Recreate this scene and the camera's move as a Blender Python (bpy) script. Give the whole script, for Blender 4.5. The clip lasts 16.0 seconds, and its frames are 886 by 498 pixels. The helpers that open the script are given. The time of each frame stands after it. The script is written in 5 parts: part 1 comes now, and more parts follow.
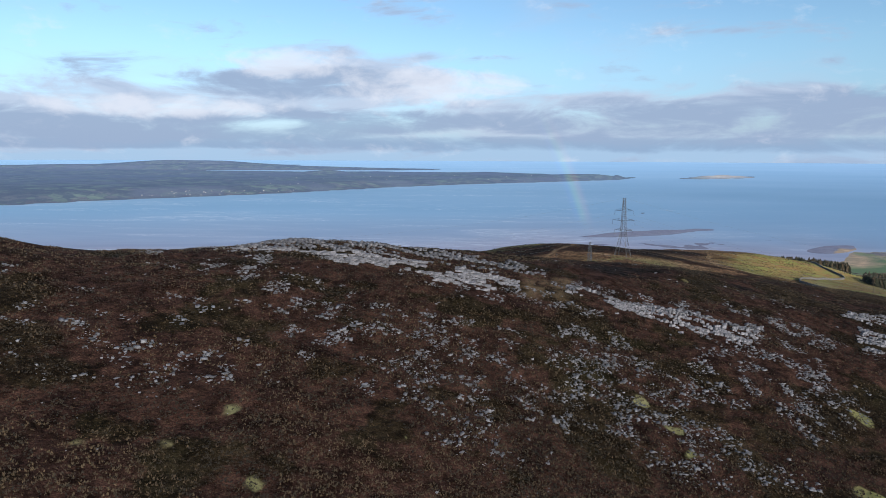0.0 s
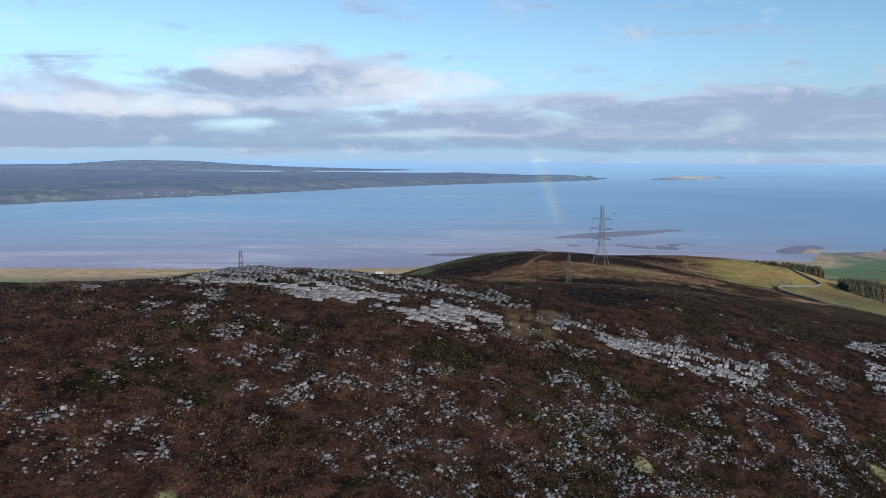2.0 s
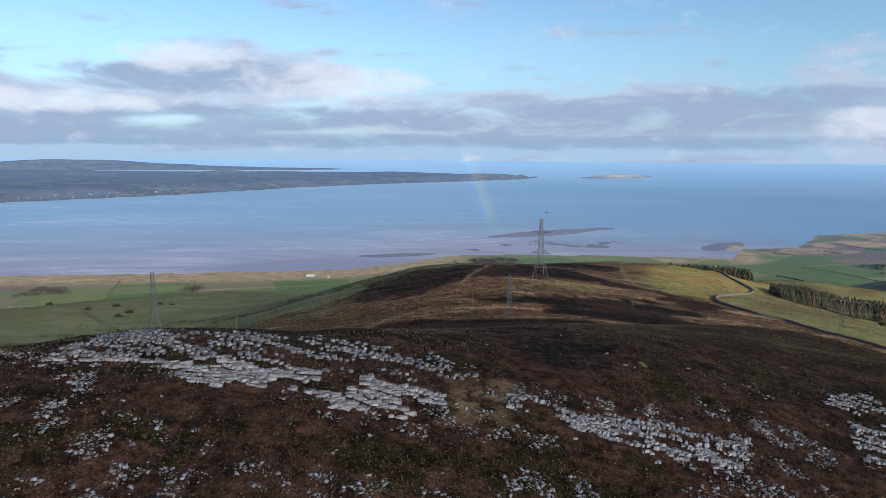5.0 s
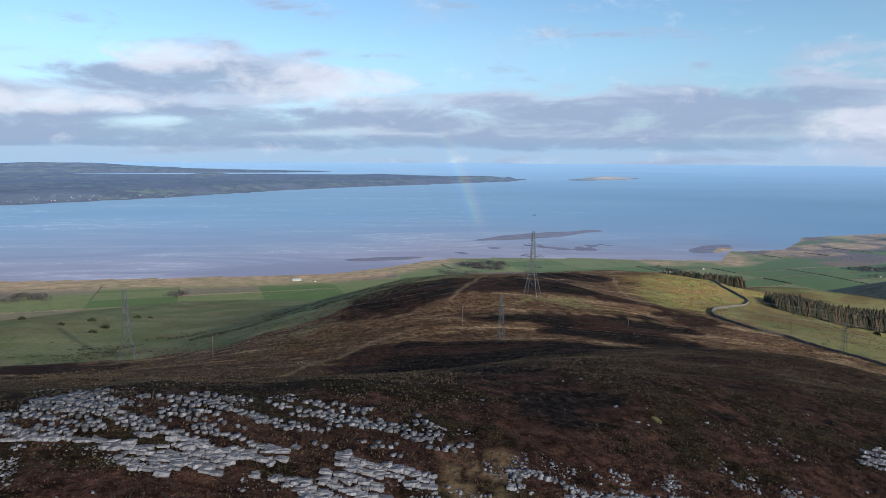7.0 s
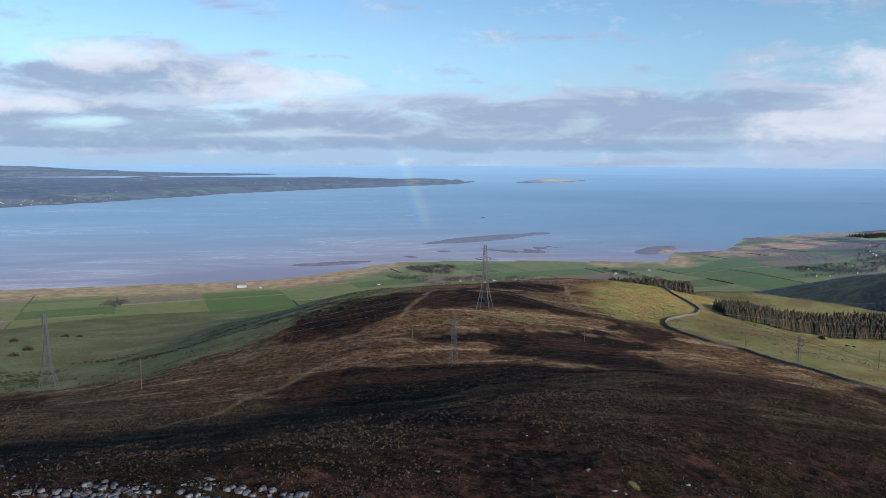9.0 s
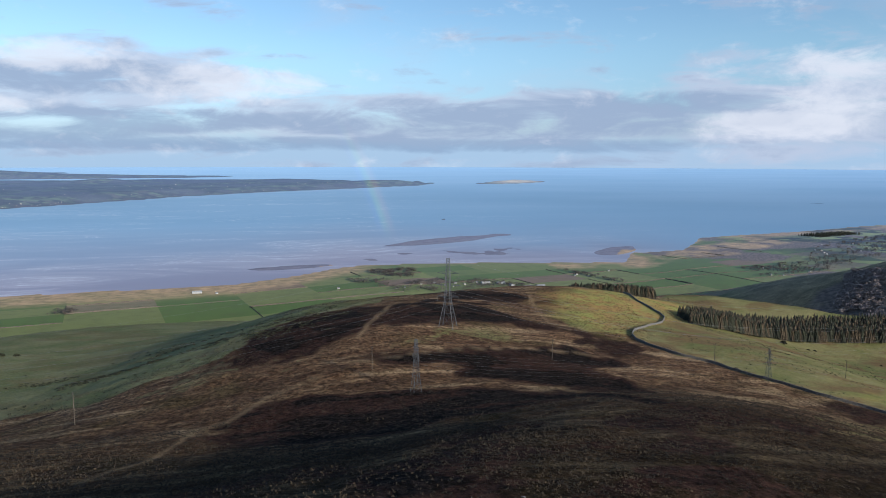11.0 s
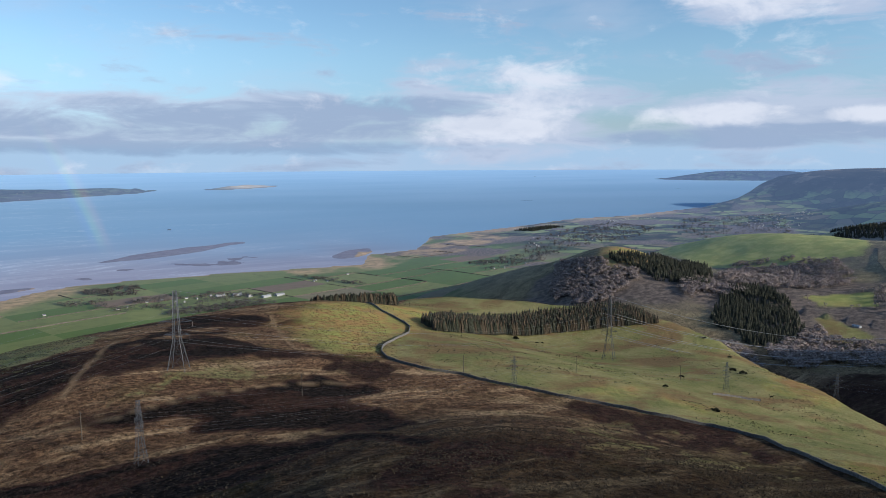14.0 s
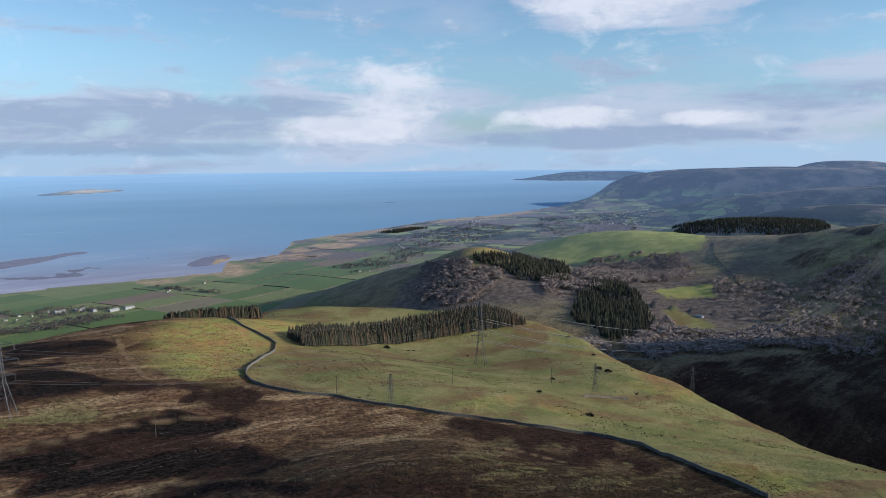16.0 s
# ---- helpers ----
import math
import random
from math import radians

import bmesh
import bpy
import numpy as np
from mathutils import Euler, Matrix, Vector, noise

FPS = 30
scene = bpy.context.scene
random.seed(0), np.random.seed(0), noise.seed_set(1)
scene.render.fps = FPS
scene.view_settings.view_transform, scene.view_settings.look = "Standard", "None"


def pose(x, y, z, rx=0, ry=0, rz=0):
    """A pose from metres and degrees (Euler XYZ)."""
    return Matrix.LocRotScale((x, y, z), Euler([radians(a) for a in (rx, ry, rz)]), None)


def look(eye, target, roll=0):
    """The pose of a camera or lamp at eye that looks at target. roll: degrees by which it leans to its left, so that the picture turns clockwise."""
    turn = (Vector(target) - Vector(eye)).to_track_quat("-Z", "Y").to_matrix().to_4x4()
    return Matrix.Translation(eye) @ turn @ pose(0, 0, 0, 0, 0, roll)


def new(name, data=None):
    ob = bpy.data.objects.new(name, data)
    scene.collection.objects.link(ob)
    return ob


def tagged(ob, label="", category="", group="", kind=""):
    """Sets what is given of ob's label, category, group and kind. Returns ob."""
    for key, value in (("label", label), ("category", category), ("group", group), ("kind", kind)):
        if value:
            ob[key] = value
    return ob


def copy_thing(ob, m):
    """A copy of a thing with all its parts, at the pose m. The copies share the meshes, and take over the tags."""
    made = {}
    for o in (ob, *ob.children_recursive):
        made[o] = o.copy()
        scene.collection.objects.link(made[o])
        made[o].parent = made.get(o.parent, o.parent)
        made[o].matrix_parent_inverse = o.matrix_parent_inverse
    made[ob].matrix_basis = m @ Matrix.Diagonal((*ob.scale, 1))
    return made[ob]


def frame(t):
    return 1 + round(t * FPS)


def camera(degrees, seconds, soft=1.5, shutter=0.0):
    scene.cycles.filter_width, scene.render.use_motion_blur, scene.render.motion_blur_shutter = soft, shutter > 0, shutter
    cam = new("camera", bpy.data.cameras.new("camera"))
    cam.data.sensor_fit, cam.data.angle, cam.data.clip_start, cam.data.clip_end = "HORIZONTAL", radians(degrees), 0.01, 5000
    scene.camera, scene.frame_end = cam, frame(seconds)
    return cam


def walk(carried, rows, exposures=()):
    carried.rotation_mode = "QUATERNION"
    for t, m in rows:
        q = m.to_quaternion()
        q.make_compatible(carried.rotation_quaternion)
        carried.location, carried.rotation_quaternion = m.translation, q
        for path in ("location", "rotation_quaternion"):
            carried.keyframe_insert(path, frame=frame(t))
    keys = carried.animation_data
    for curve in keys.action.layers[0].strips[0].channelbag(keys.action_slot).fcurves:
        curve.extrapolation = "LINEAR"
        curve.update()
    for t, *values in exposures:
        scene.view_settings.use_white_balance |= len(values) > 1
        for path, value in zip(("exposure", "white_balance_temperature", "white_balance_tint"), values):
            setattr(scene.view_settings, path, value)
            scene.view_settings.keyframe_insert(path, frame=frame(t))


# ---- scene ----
cam = camera(63.8, 16.0, soft=0.85)
PATH = [
    (0.0, (82.83, -8.95, 467.33), (4.06, -7.42, 0.26)),
    (0.5, (82.27, -4.28, 468.49), (3.59, -7.34, 0.27)),
    (1.0, (81.81, 0.45, 469.74), (3.11, -7.34, 0.30)),
    (1.5, (81.43, 5.24, 471.07), (2.59, -7.38, 0.33)),
    (2.0, (81.13, 10.09, 472.46), (1.86, -7.44, 0.36)),
    (2.5, (80.90, 14.99, 473.91), (1.13, -7.51, 0.39)),
    (3.0, (80.75, 19.95, 475.40), (0.20, -7.57, 0.40)),
    (3.5, (80.66, 24.96, 476.92), (-0.84, -7.61, 0.40)),
    (4.0, (80.63, 30.02, 478.47), (-1.88, -7.64, 0.40)),
    (6.5, (81.39, 55.98, 486.28), (-4.61, -7.56, 0.31)),
    (7.0, (81.72, 61.29, 487.81), (-4.57, -7.52, 0.30)),
    (7.5, (82.12, 66.63, 489.32), (-4.99, -7.48, 0.28)),
    (8.0, (82.59, 71.99, 490.80), (-6.05, -7.44, 0.27)),
    (8.5, (83.13, 77.38, 492.25), (-7.41, -7.41, 0.27)),
    (9.0, (83.75, 82.78, 493.67), (-8.71, -7.38, 0.26)),
    (11.5, (88.27, 109.93, 500.26), (-13.97, -7.31, 0.11)),
    (12.0, (89.52, 115.35, 501.48), (-17.16, -7.29, 0.05)),
    (12.5, (90.91, 120.75, 502.67), (-21.02, -7.27, -0.04)),
    (13.0, (92.45, 126.14, 503.83), (-25.06, -7.25, -0.13)),
    (13.5, (94.16, 131.49, 504.98), (-29.04, -7.21, -0.24)),
    (14.0, (96.05, 136.81, 506.11), (-33.03, -7.18, -0.35)),
    (14.5, (98.13, 142.09, 507.23), (-37.02, -7.15, -0.45)),
    (15.0, (100.42, 147.33, 508.34), (-40.56, -7.13, -0.52)),
    (15.5, (102.94, 152.51, 509.46), (-42.72, -7.13, -0.54)),
    (16.0, (105.69, 157.63, 510.59), (-44.07, -7.19, -0.48)),
]
walk(cam, [(t, pose(*eye, 0, 0, yaw) @ pose(0, 0, 0, 90 + pitch) @ pose(0, 0, 0, 0, 0, roll)) for t, eye, (yaw, pitch, roll) in PATH], exposures=[(0.0, 0.42, 6000, 8), (16.0, 0.42, 6000, 8)])

# ---- sky, sun and exposure ----
SUN_AZ, SUN_EL = radians(146.0), radians(16.0)          # clockwise from +y, above the horizon
world = bpy.data.worlds.new("sky")
scene.world = world
world.use_nodes = True


class Nodes:
    """Short hand for a node tree."""

    def __init__(self, tree):
        self.tree = tree

    def add(self, kind, **values):
        n = self.tree.nodes.new(kind)
        for key, value in values.items():
            if key in n.inputs:
                n.inputs[key].default_value = value
        return n

    def link(self, a, b):
        self.tree.links.new(a, b)

    def math(self, op, a, b=None, c=None):
        n = self.tree.nodes.new("ShaderNodeMath")
        n.operation = op
        for i, v in enumerate((a, b, c)):
            if v is None:
                continue
            if isinstance(v, (int, float)):
                n.inputs[i].default_value = v
            else:
                self.link(v, n.inputs[i])
        return n.outputs[0]

    def mix(self, fac, a, b, blend="MIX"):
        n = self.tree.nodes.new("ShaderNodeMix")
        n.data_type, n.blend_type = "RGBA", blend
        for i, v in ((0, fac), (6, a), (7, b)):
            if isinstance(v, (int, float)):
                n.inputs[i].default_value = v
            elif isinstance(v, tuple):
                n.inputs[i].default_value = (*v, 1)
            else:
                self.link(v, n.inputs[i])
        return n.outputs[2]

    def ramp(self, fac, low, high):
        n = self.tree.nodes.new("ShaderNodeMapRange")
        n.interpolation_type = "SMOOTHSTEP"
        self.link(fac, n.inputs[0])
        n.inputs[1].default_value, n.inputs[2].default_value = low, high
        return n.outputs[0]

    def noise(self, vec, scale, detail=4.0, rough=0.55, warp=0.0):
        n = self.tree.nodes.new("ShaderNodeTexNoise")
        n.inputs["Scale"].default_value, n.inputs["Detail"].default_value = scale, detail
        n.inputs["Roughness"].default_value, n.inputs["Distortion"].default_value = rough, warp
        self.link(vec, n.inputs["Vector"])
        return n.outputs["Fac"]

    def scaled(self, vec, sx, sy, sz):
        n = self.tree.nodes.new("ShaderNodeMapping")
        n.inputs["Scale"].default_value = (sx, sy, sz)
        self.link(vec, n.inputs["Vector"])
        return n.outputs[0]


def build_sky():
    tree = world.node_tree
    tree.nodes.clear()
    k = Nodes(tree)
    sky = tree.nodes.new("ShaderNodeTexSky")
    sky.sky_type, sky.sun_disc = "NISHITA", False
    sky.sun_elevation, sky.sun_rotation = SUN_EL, SUN_AZ
    sky.altitude, sky.air_density, sky.dust_density, sky.ozone_density = 500, 1.0, 0.3, 3.0
    direction = tree.nodes.new("ShaderNodeTexCoord").outputs["Generated"]
    split = tree.nodes.new("ShaderNodeSeparateXYZ")
    k.link(direction, split.inputs[0])
    x, y, z = split.outputs
    azimuth = k.math("MULTIPLY", k.math("ARCTAN2", x, y), 57.2958)
    height = k.math("MULTIPLY", k.math("ARCSINE", z), 57.2958)
    flat = tree.nodes.new("ShaderNodeCombineXYZ")
    k.link(azimuth, flat.inputs[0])
    k.link(height, flat.inputs[1])
    streak = k.scaled(flat.outputs[0], 0.06, 0.62, 1)
    billow = k.noise(k.scaled(flat.outputs[0], 0.15, 0.50, 1), 1.0, 8, 0.60, 0.5)
    bands = k.noise(streak, 1.0, 5, 0.5, 0.2)
    broad = k.noise(k.scaled(flat.outputs[0], 0.05, 0.13, 1), 1.0, 3, 0.5)

    def bank(az, el, half_az, half_el):
        """How far a direction lies inside a bank of cloud: 1 in its middle, 0 outside."""
        a = k.math("POWER", k.math("ABSOLUTE", k.math("DIVIDE", k.math("SUBTRACT", azimuth, az), half_az)), 2.0)
        b = k.math("POWER", k.math("ABSOLUTE", k.math("DIVIDE", k.math("SUBTRACT", height, el), half_el)), 2.0)
        return k.math("SUBTRACT", 1.0, k.ramp(k.math("ADD", a, b), 0.0, 1.0))

    def gather(banks):
        total = None
        for b in banks:
            total = bank(*b) if total is None else k.math("MAXIMUM", total, bank(*b))
        return total

    # pale cloud high up, lilac layers lower down, slate bases and sunlit heads
    puff = k.noise(k.scaled(flat.outputs[0], 0.26, 0.50, 1), 1.0, 9, 0.62, 0.3)
    pale = gather([(-13, 5.4, 15, 3.8), (12, 3.0, 32, 2.8), (38, 3.6, 13, 5.6), (64, 3.0, 24, 3.2), (-32, 3.0, 20, 3.2), (59, 11.8, 12, 3.4), (76, 5.4, 9, 2.0), (-60, 5, 25, 6), (110, 5, 30, 6)])
    slate = gather([(-26, 1.9, 22, 1.7), (-15, 5.6, 12, 1.7), (-9, 2.7, 14, 1.3), (16, 2.8, 26, 2.2), (30, 4.0, 12, 1.3), (-40, 2.4, 14, 1.6), (72, 4.4, 12, 1.4), (58, 1.6, 18, 1.1), (90, 4.2, 14, 1.6), (10, 1.0, 34, 0.9), (-28, 0.9, 18, 0.6)])
    heads = gather([(40, 5.2, 6.5, 3.2), (37, 2.2, 8, 1.7), (-5, 5.4, 11, 2.0), (-16, 7.0, 8, 1.6), (54, 3.2, 7, 1.1), (-26, 3.6, 12, 1.2), (58, 11.8, 9, 2.8), (64, 2.9, 5, 0.8)])
    tatter = k.math("ADD", k.math("MULTIPLY", k.math("SUBTRACT", bands, 0.5), 1.9), k.math("MULTIPLY", k.math("SUBTRACT", billow, 0.5), 2.9))
    wisps = k.math("MULTIPLY", k.ramp(k.math("ADD", broad, k.math("MULTIPLY", tatter, 0.15)), 0.46, 0.80), 0.45)
    cover = k.math("MAXIMUM", k.ramp(k.math("ADD", pale, tatter), 0.05, 1.0), wisps)
    dark = k.ramp(k.math("ADD", slate, k.math("MULTIPLY", tatter, 1.0)), 0.12, 1.0)
    heaped = k.math("ADD", k.math("MULTIPLY", k.math("SUBTRACT", puff, 0.5), 3.4), k.math("MULTIPLY", tatter, 0.25))
    lit = k.ramp(k.math("ADD", heads, heaped), 0.15, 1.30)
    blue = k.mix(1.0, sky.outputs[0], k.mix(k.ramp(height, -1.0, 9.0), LOW_TINT, SKY_TINT), "MULTIPLY")
    # pale strip of clear air along the horizon, behind the clouds
    strip = k.math("SUBTRACT", 1.0, k.ramp(k.math("ABSOLUTE", k.math("SUBTRACT", height, -0.4)), 0.8, 3.4))
    blue = k.mix(k.math("MULTIPLY", strip, 0.94), blue, CLOUD_STRIP)
    colour = k.mix(k.math("MULTIPLY", cover, 0.85), blue, CLOUD_PALE)
    colour = k.mix(k.math("MULTIPLY", dark, 0.66), colour, CLOUD_SLATE)
    colour = k.mix(k.math("MULTIPLY", lit, 0.58), colour, CLOUD_LIT)
    back = k.add("ShaderNodeBackground", Strength=0.1)
    k.link(colour, back.inputs["Color"])
    out = tree.nodes.new("ShaderNodeOutputWorld")
    k.link(back.outputs[0], out.inputs["Surface"])


SKY_TINT, LOW_TINT = (1.22, 1.18, 1.12), (0.66, 0.70, 0.96)
CLOUD_PALE, CLOUD_SLATE = (4.2, 4.5, 5.4), (2.05, 2.75, 3.95)
CLOUD_LIT, CLOUD_STRIP = (7.0, 6.8, 7.0), (3.2, 4.35, 5.7)
build_sky()

sun = new("sun", bpy.data.lights.new("sun", "SUN"))
sun.data.energy, sun.data.angle, sun.data.color = 4.8, radians(1.5), (1.0, 0.87, 0.70)
towards_sun = Vector((math.sin(SUN_AZ) * math.cos(SUN_EL), math.cos(SUN_AZ) * math.cos(SUN_EL), math.sin(SUN_EL)))
sun.matrix_world = look(towards_sun * 1000, (0, 0, 0))

# ---- the lie of the land ----
HUB = np.array([85.0, 60.0, 487.0])                     # middle of the flight
NEAR, REACH = 1800.0, 2900.0


def drawn_in(p):
    """Places beyond NEAR are drawn in along their line of sight from HUB, so that the far shore stays inside the view's reach."""
    p = np.asarray(p, float)
    d = p - HUB
    r = np.maximum(np.hypot(d[..., 0], d[..., 1]), 1e-6)
    over = np.maximum(r - NEAR, 0)
    k = np.where(r > NEAR, (NEAR + over / (1 + over / REACH)) / r, 1.0)
    return HUB + d * k[..., None], k


def hashed(ix, iy, seed):
    n = (ix.astype(np.int64) * 374761393 + iy.astype(np.int64) * 668265263 + seed * 974634777) & 0x7FFFFFFF
    n = ((n ^ (n >> 13)) * 1274126177) & 0x7FFFFFFF
    return ((n ^ (n >> 16)) & 0xFFFFF) / 0xFFFFF


def value_noise(x, y, size, seed=0):
    u, v = x / size, y / size
    i, j = np.floor(u), np.floor(v)
    f, g = u - i, v - j
    f, g = f * f * (3 - 2 * f), g * g * (3 - 2 * g)
    a, b = hashed(i, j, seed), hashed(i + 1, j, seed)
    c, d = hashed(i, j + 1, seed), hashed(i + 1, j + 1, seed)
    return (a * (1 - f) + b * f) * (1 - g) + (c * (1 - f) + d * f) * g


def fractal(x, y, size, seed=0, octaves=4):
    total, gain, norm = 0, 1.0, 0.0
    for o in range(octaves):
        total = total + gain * value_noise(x + 17 * o, y - 31 * o, size / 2**o, seed + o)
        norm += gain
        gain *= 0.5
    return total / norm


# Control heights of three smooth surfaces that add up: the whole massif, the moor and pasture, the summit knoll.
MASSIF = (-2000, -1200, 600.0, [
    [409, 452, 484, 515, 584, 568, 391, 296, 398, 587],
    [370, 378, 409, 461, 480, 338, 260, 307, 382, 453],
    [347, 290, 299, 465, 391, -7, 239, 494, 363, 238],
    [340, 232, 153, 369, 434, 265, 74, 346, 393, -101],
    [289, 199, 60, 197, 212, 58, 243, 77, 369, -601],
    [138, 80, 19, -29, 81, -120, 324, 4, 431, -558],
    [-47, -6, 59, 7, 53, -26, 44, 88, 109, 114],
    [-211, -77, 31, 56, 15, -89, -248, -379, -585, 218],
])
MOOR = (-400, -150, 170.0, [
    [26, 27, 26, 26, 23, 12, -7, -31, -51],
    [33, 37, 26, 7, 10, 24, 17, -31, -114],
    [34, 38, 27, 7, 11, 35, 34, -11, -173],
    [39, 23, -6, -20, -6, -7, -9, 33, -176],
    [56, 16, -27, 42, -4, 7, -8, 49, -77],
    [70, 41, -10, 50, 17, 15, -23, 10, 88],
    [70, 56, 18, 22, 69, 78, 27, 77, 147],
    [72, 76, 54, 19, 6, 54, 109, 147, 165],
    [66, 65, 66, 63, 8, 0, 73, 142, 178],
])
SUMMIT = (-90, 30, 55.0, [
    [7, -7, -19, -22, -25, -24, -18, -13],
    [8, 0, -13, -16, -19, -17, -12, -7],
    [6, 9, 8, 6, -2, -6, -3, -1],
    [-1, 8, 26, 26, 22, 14, 7, 4],
    [-4, 2, 13, 19, 28, 24, 17, 10],
    [1, 4, 7, 11, 21, 23, 19, 13],
    [7, 6, 3, -2, 5, 14, 20, 17],
])


def cubic(u):
    u = np.abs(u)
    return np.where(u < 1, (4 - 6 * u * u + 3 * u**3) / 6, np.where(u < 2, (2 - np.minimum(u, 2)) ** 3 / 6, 0))


def surface(x, y, x0, y0, step, rows):
    rows = np.array(rows, float)
    out = 0
    i, j = np.floor((x - x0) / step).astype(int), np.floor((y - y0) / step).astype(int)
    for a in range(-1, 3):
        for b in range(-1, 3):
            ia, jb = i + a, j + b
            ok = (ia >= 0) & (ia < rows.shape[1]) & (jb >= 0) & (jb < rows.shape[0])
            h = rows[np.clip(jb, 0, rows.shape[0] - 1), np.clip(ia, 0, rows.shape[1] - 1)]
            out = out + np.where(ok, h * cubic((x - x0) / step - ia) * cubic((y - y0) / step - jb), 0)
    return out


SHORE = np.array([(-9000, 2400), (-1133, 2872), (-750, 2903), (-343, 2950), (-128, 2989), (77, 3127), (259, 3311), (411, 3404), (715, 3393), (1089, 3361), (1355, 3298), (1657, 3264), (1842, 3571), (2176, 3632), (2480, 4000),
                  (2600, 4180), (2909, 4276), (3482, 4420), (4400, 4740), (5022, 4723), (5447, 4800), (6384, 5060), (7400, 5200), (8600, 4900), (9500, 4600), (14000, 4000)], float)


def inland(x, y):
    """Metres behind the mainland's shore; negative at sea."""
    return (np.interp(x, SHORE[:, 0], SHORE[:, 1]) - y) * 0.85


def hill(x, y, cx, cy, top, along, across, turn, power=2.0):
    c, s = math.cos(radians(turn)), math.sin(radians(turn))
    u, v = ((x - cx) * c + (y - cy) * s) / along, (-(x - cx) * s + (y - cy) * c) / across
    return top * np.exp(-((u * u + v * v) ** (power / 2)))


def smooth_step(v, low, high):
    t = np.clip((v - low) / (high - low), 0, 1)
    return t * t * (3 - 2 * t)


LIP = np.array([(520, 1170), (620, 1010), (690, 945), (745, 890), (815, 815), (846, 745), (858, 680), (826, 585), (775, 520), (704, 447), (655, 362), (590, 297), (490, 237), (370, 162)], float)


def past_lip(x, y):
    """Metres beyond the brow where the pasture breaks off into the valley; 0 on its near side."""
    off, side = np.full(x.shape, 1e9), np.zeros(x.shape)
    for (ax, ay), (bx, by) in zip(LIP, LIP[1:]):
        ex, ey = bx - ax, by - ay
        t = np.clip(((x - ax) * ex + (y - ay) * ey) / (ex * ex + ey * ey), 0, 1)
        d = np.hypot(x - ax - t * ex, y - ay - t * ey)
        side = np.where(d < off, (y - ay) * ex - (x - ax) * ey, side)
        off = np.minimum(off, d)
    return np.where(side > 0, off, 0.0)


def land_height(x, y):
    x, y = np.asarray(x, float), np.asarray(y, float)
    z = surface(np.clip(x, -1400, 2800), np.clip(y, -600, 2400), *MASSIF) + surface(x, y, *MOOR) + surface(x, y, *SUMMIT)
    z = np.maximum(z, hill(x, y, 1480, -200, 550, 640, 270, 46, 3))          # unseen ridge, added to throw shade over the valley
    z = z + hill(x, y, 1690, 1640, 58, 330, 170, 40, 2) + hill(x, y, 2520, 1620, 14, 380, 260, 40, 2)
    z = z + hill(x, y, -66, 148, 11, 34, 30, 0, 2)                           # dark shoulder beside the summit
    beyond, there = np.zeros(x.shape), (x > 250) & (x < 1600) & (y > 0) & (y < 1400)
    beyond[there] = past_lip(x[there], y[there])
    z = z - np.minimum(0.75 * beyond, 85) * smooth_step(beyond, 0, 30) * smooth_step(z, 160, 235) * smooth_step(y, 1260, 1040)
    z = z * (1 - 0.92 * smooth_step(x, 2900, 4000) * smooth_step(y, -500, 600))
    d = inland(x, y)
    # low coastal plain
    z = np.maximum(z, np.where(d > 0, np.minimum(1.5 + 0.02 * d, 25), -12))
    coast = np.where(d > 0, 1.5 + 0.028 * d + np.maximum(d - 900, 0) * 0.6, np.maximum(0.05 * d, -12))
    z = np.minimum(z, coast)
    # hills and headlands along the coast to the east
    far = np.maximum.reduce([
        hill(x, y, 8300, 3300, 415, 2350, 1250, -62, 5),
        hill(x, y, 7300, 4200, 150, 1700, 1000, -62, 3),
        hill(x, y, 9300, 3000, 500, 1000, 900, -62, 3),
        hill(x, y, 9600, 1700, 520, 1300, 1000, -62, 3),
        hill(x, y, 6300, 1200, 325, 2100, 800, -70, 3),
        hill(x, y, 4500, 1250, 245, 1000, 700, -65, 3),
        hill(x, y, 3500, 1500, 215, 700, 500, -60, 3)])
    return np.where(d > -300, np.maximum(z, np.where(d > 0, far * smooth_step(d, 0, 400), -20)), z)


def isle_height(x, y):
    """The island across the strait, the islet off its tip, the sand banks and the far head."""
    u = np.interp(x, [-9000, -4250, -3870, -3300, -2400, -1300, -130, 1300, 2450, 2900], [4500, 5960, 6640, 7250, 8280, 10090, 11280, 12480, 13530, 14500])
    d = y - u
    back = np.interp(x, [-9000, -3000, 0, 1500, 2600, 3000], [14000, 11000, 5500, 2400, 700, 100])
    rise = smooth_step(d, 0, 900) * (1 - smooth_step(d, back * 0.75, back))
    bumps = fractal(x, y, 2600, 5, 4)
    z = np.where((d > 0) & (d < back) & (x < 2950), rise * (12 + 95 * bumps), -8)
    z = np.maximum(z, hill(x, y, -3500, 14700, 120, 1100, 700, 60, 2) * (d > 0) * (d < back) - 8)
    z = np.maximum(z, hill(x, y, -11200, 25500, 205, 2700, 1300, 20, 2.5) - 12)
    z = np.maximum(z, hill(x, y, -9500, 20500, 130, 6000, 1600, 5, 3) - 12)
    z = np.maximum(z, hill(x, y, 4700, 14900, 72, 900, 260, 36, 2.2) - 12)       # islet
    z = np.maximum(z, hill(x, y, 17900, 12300, 225, 1900, 1200, -45, 4) - 12)    # far head
    return z


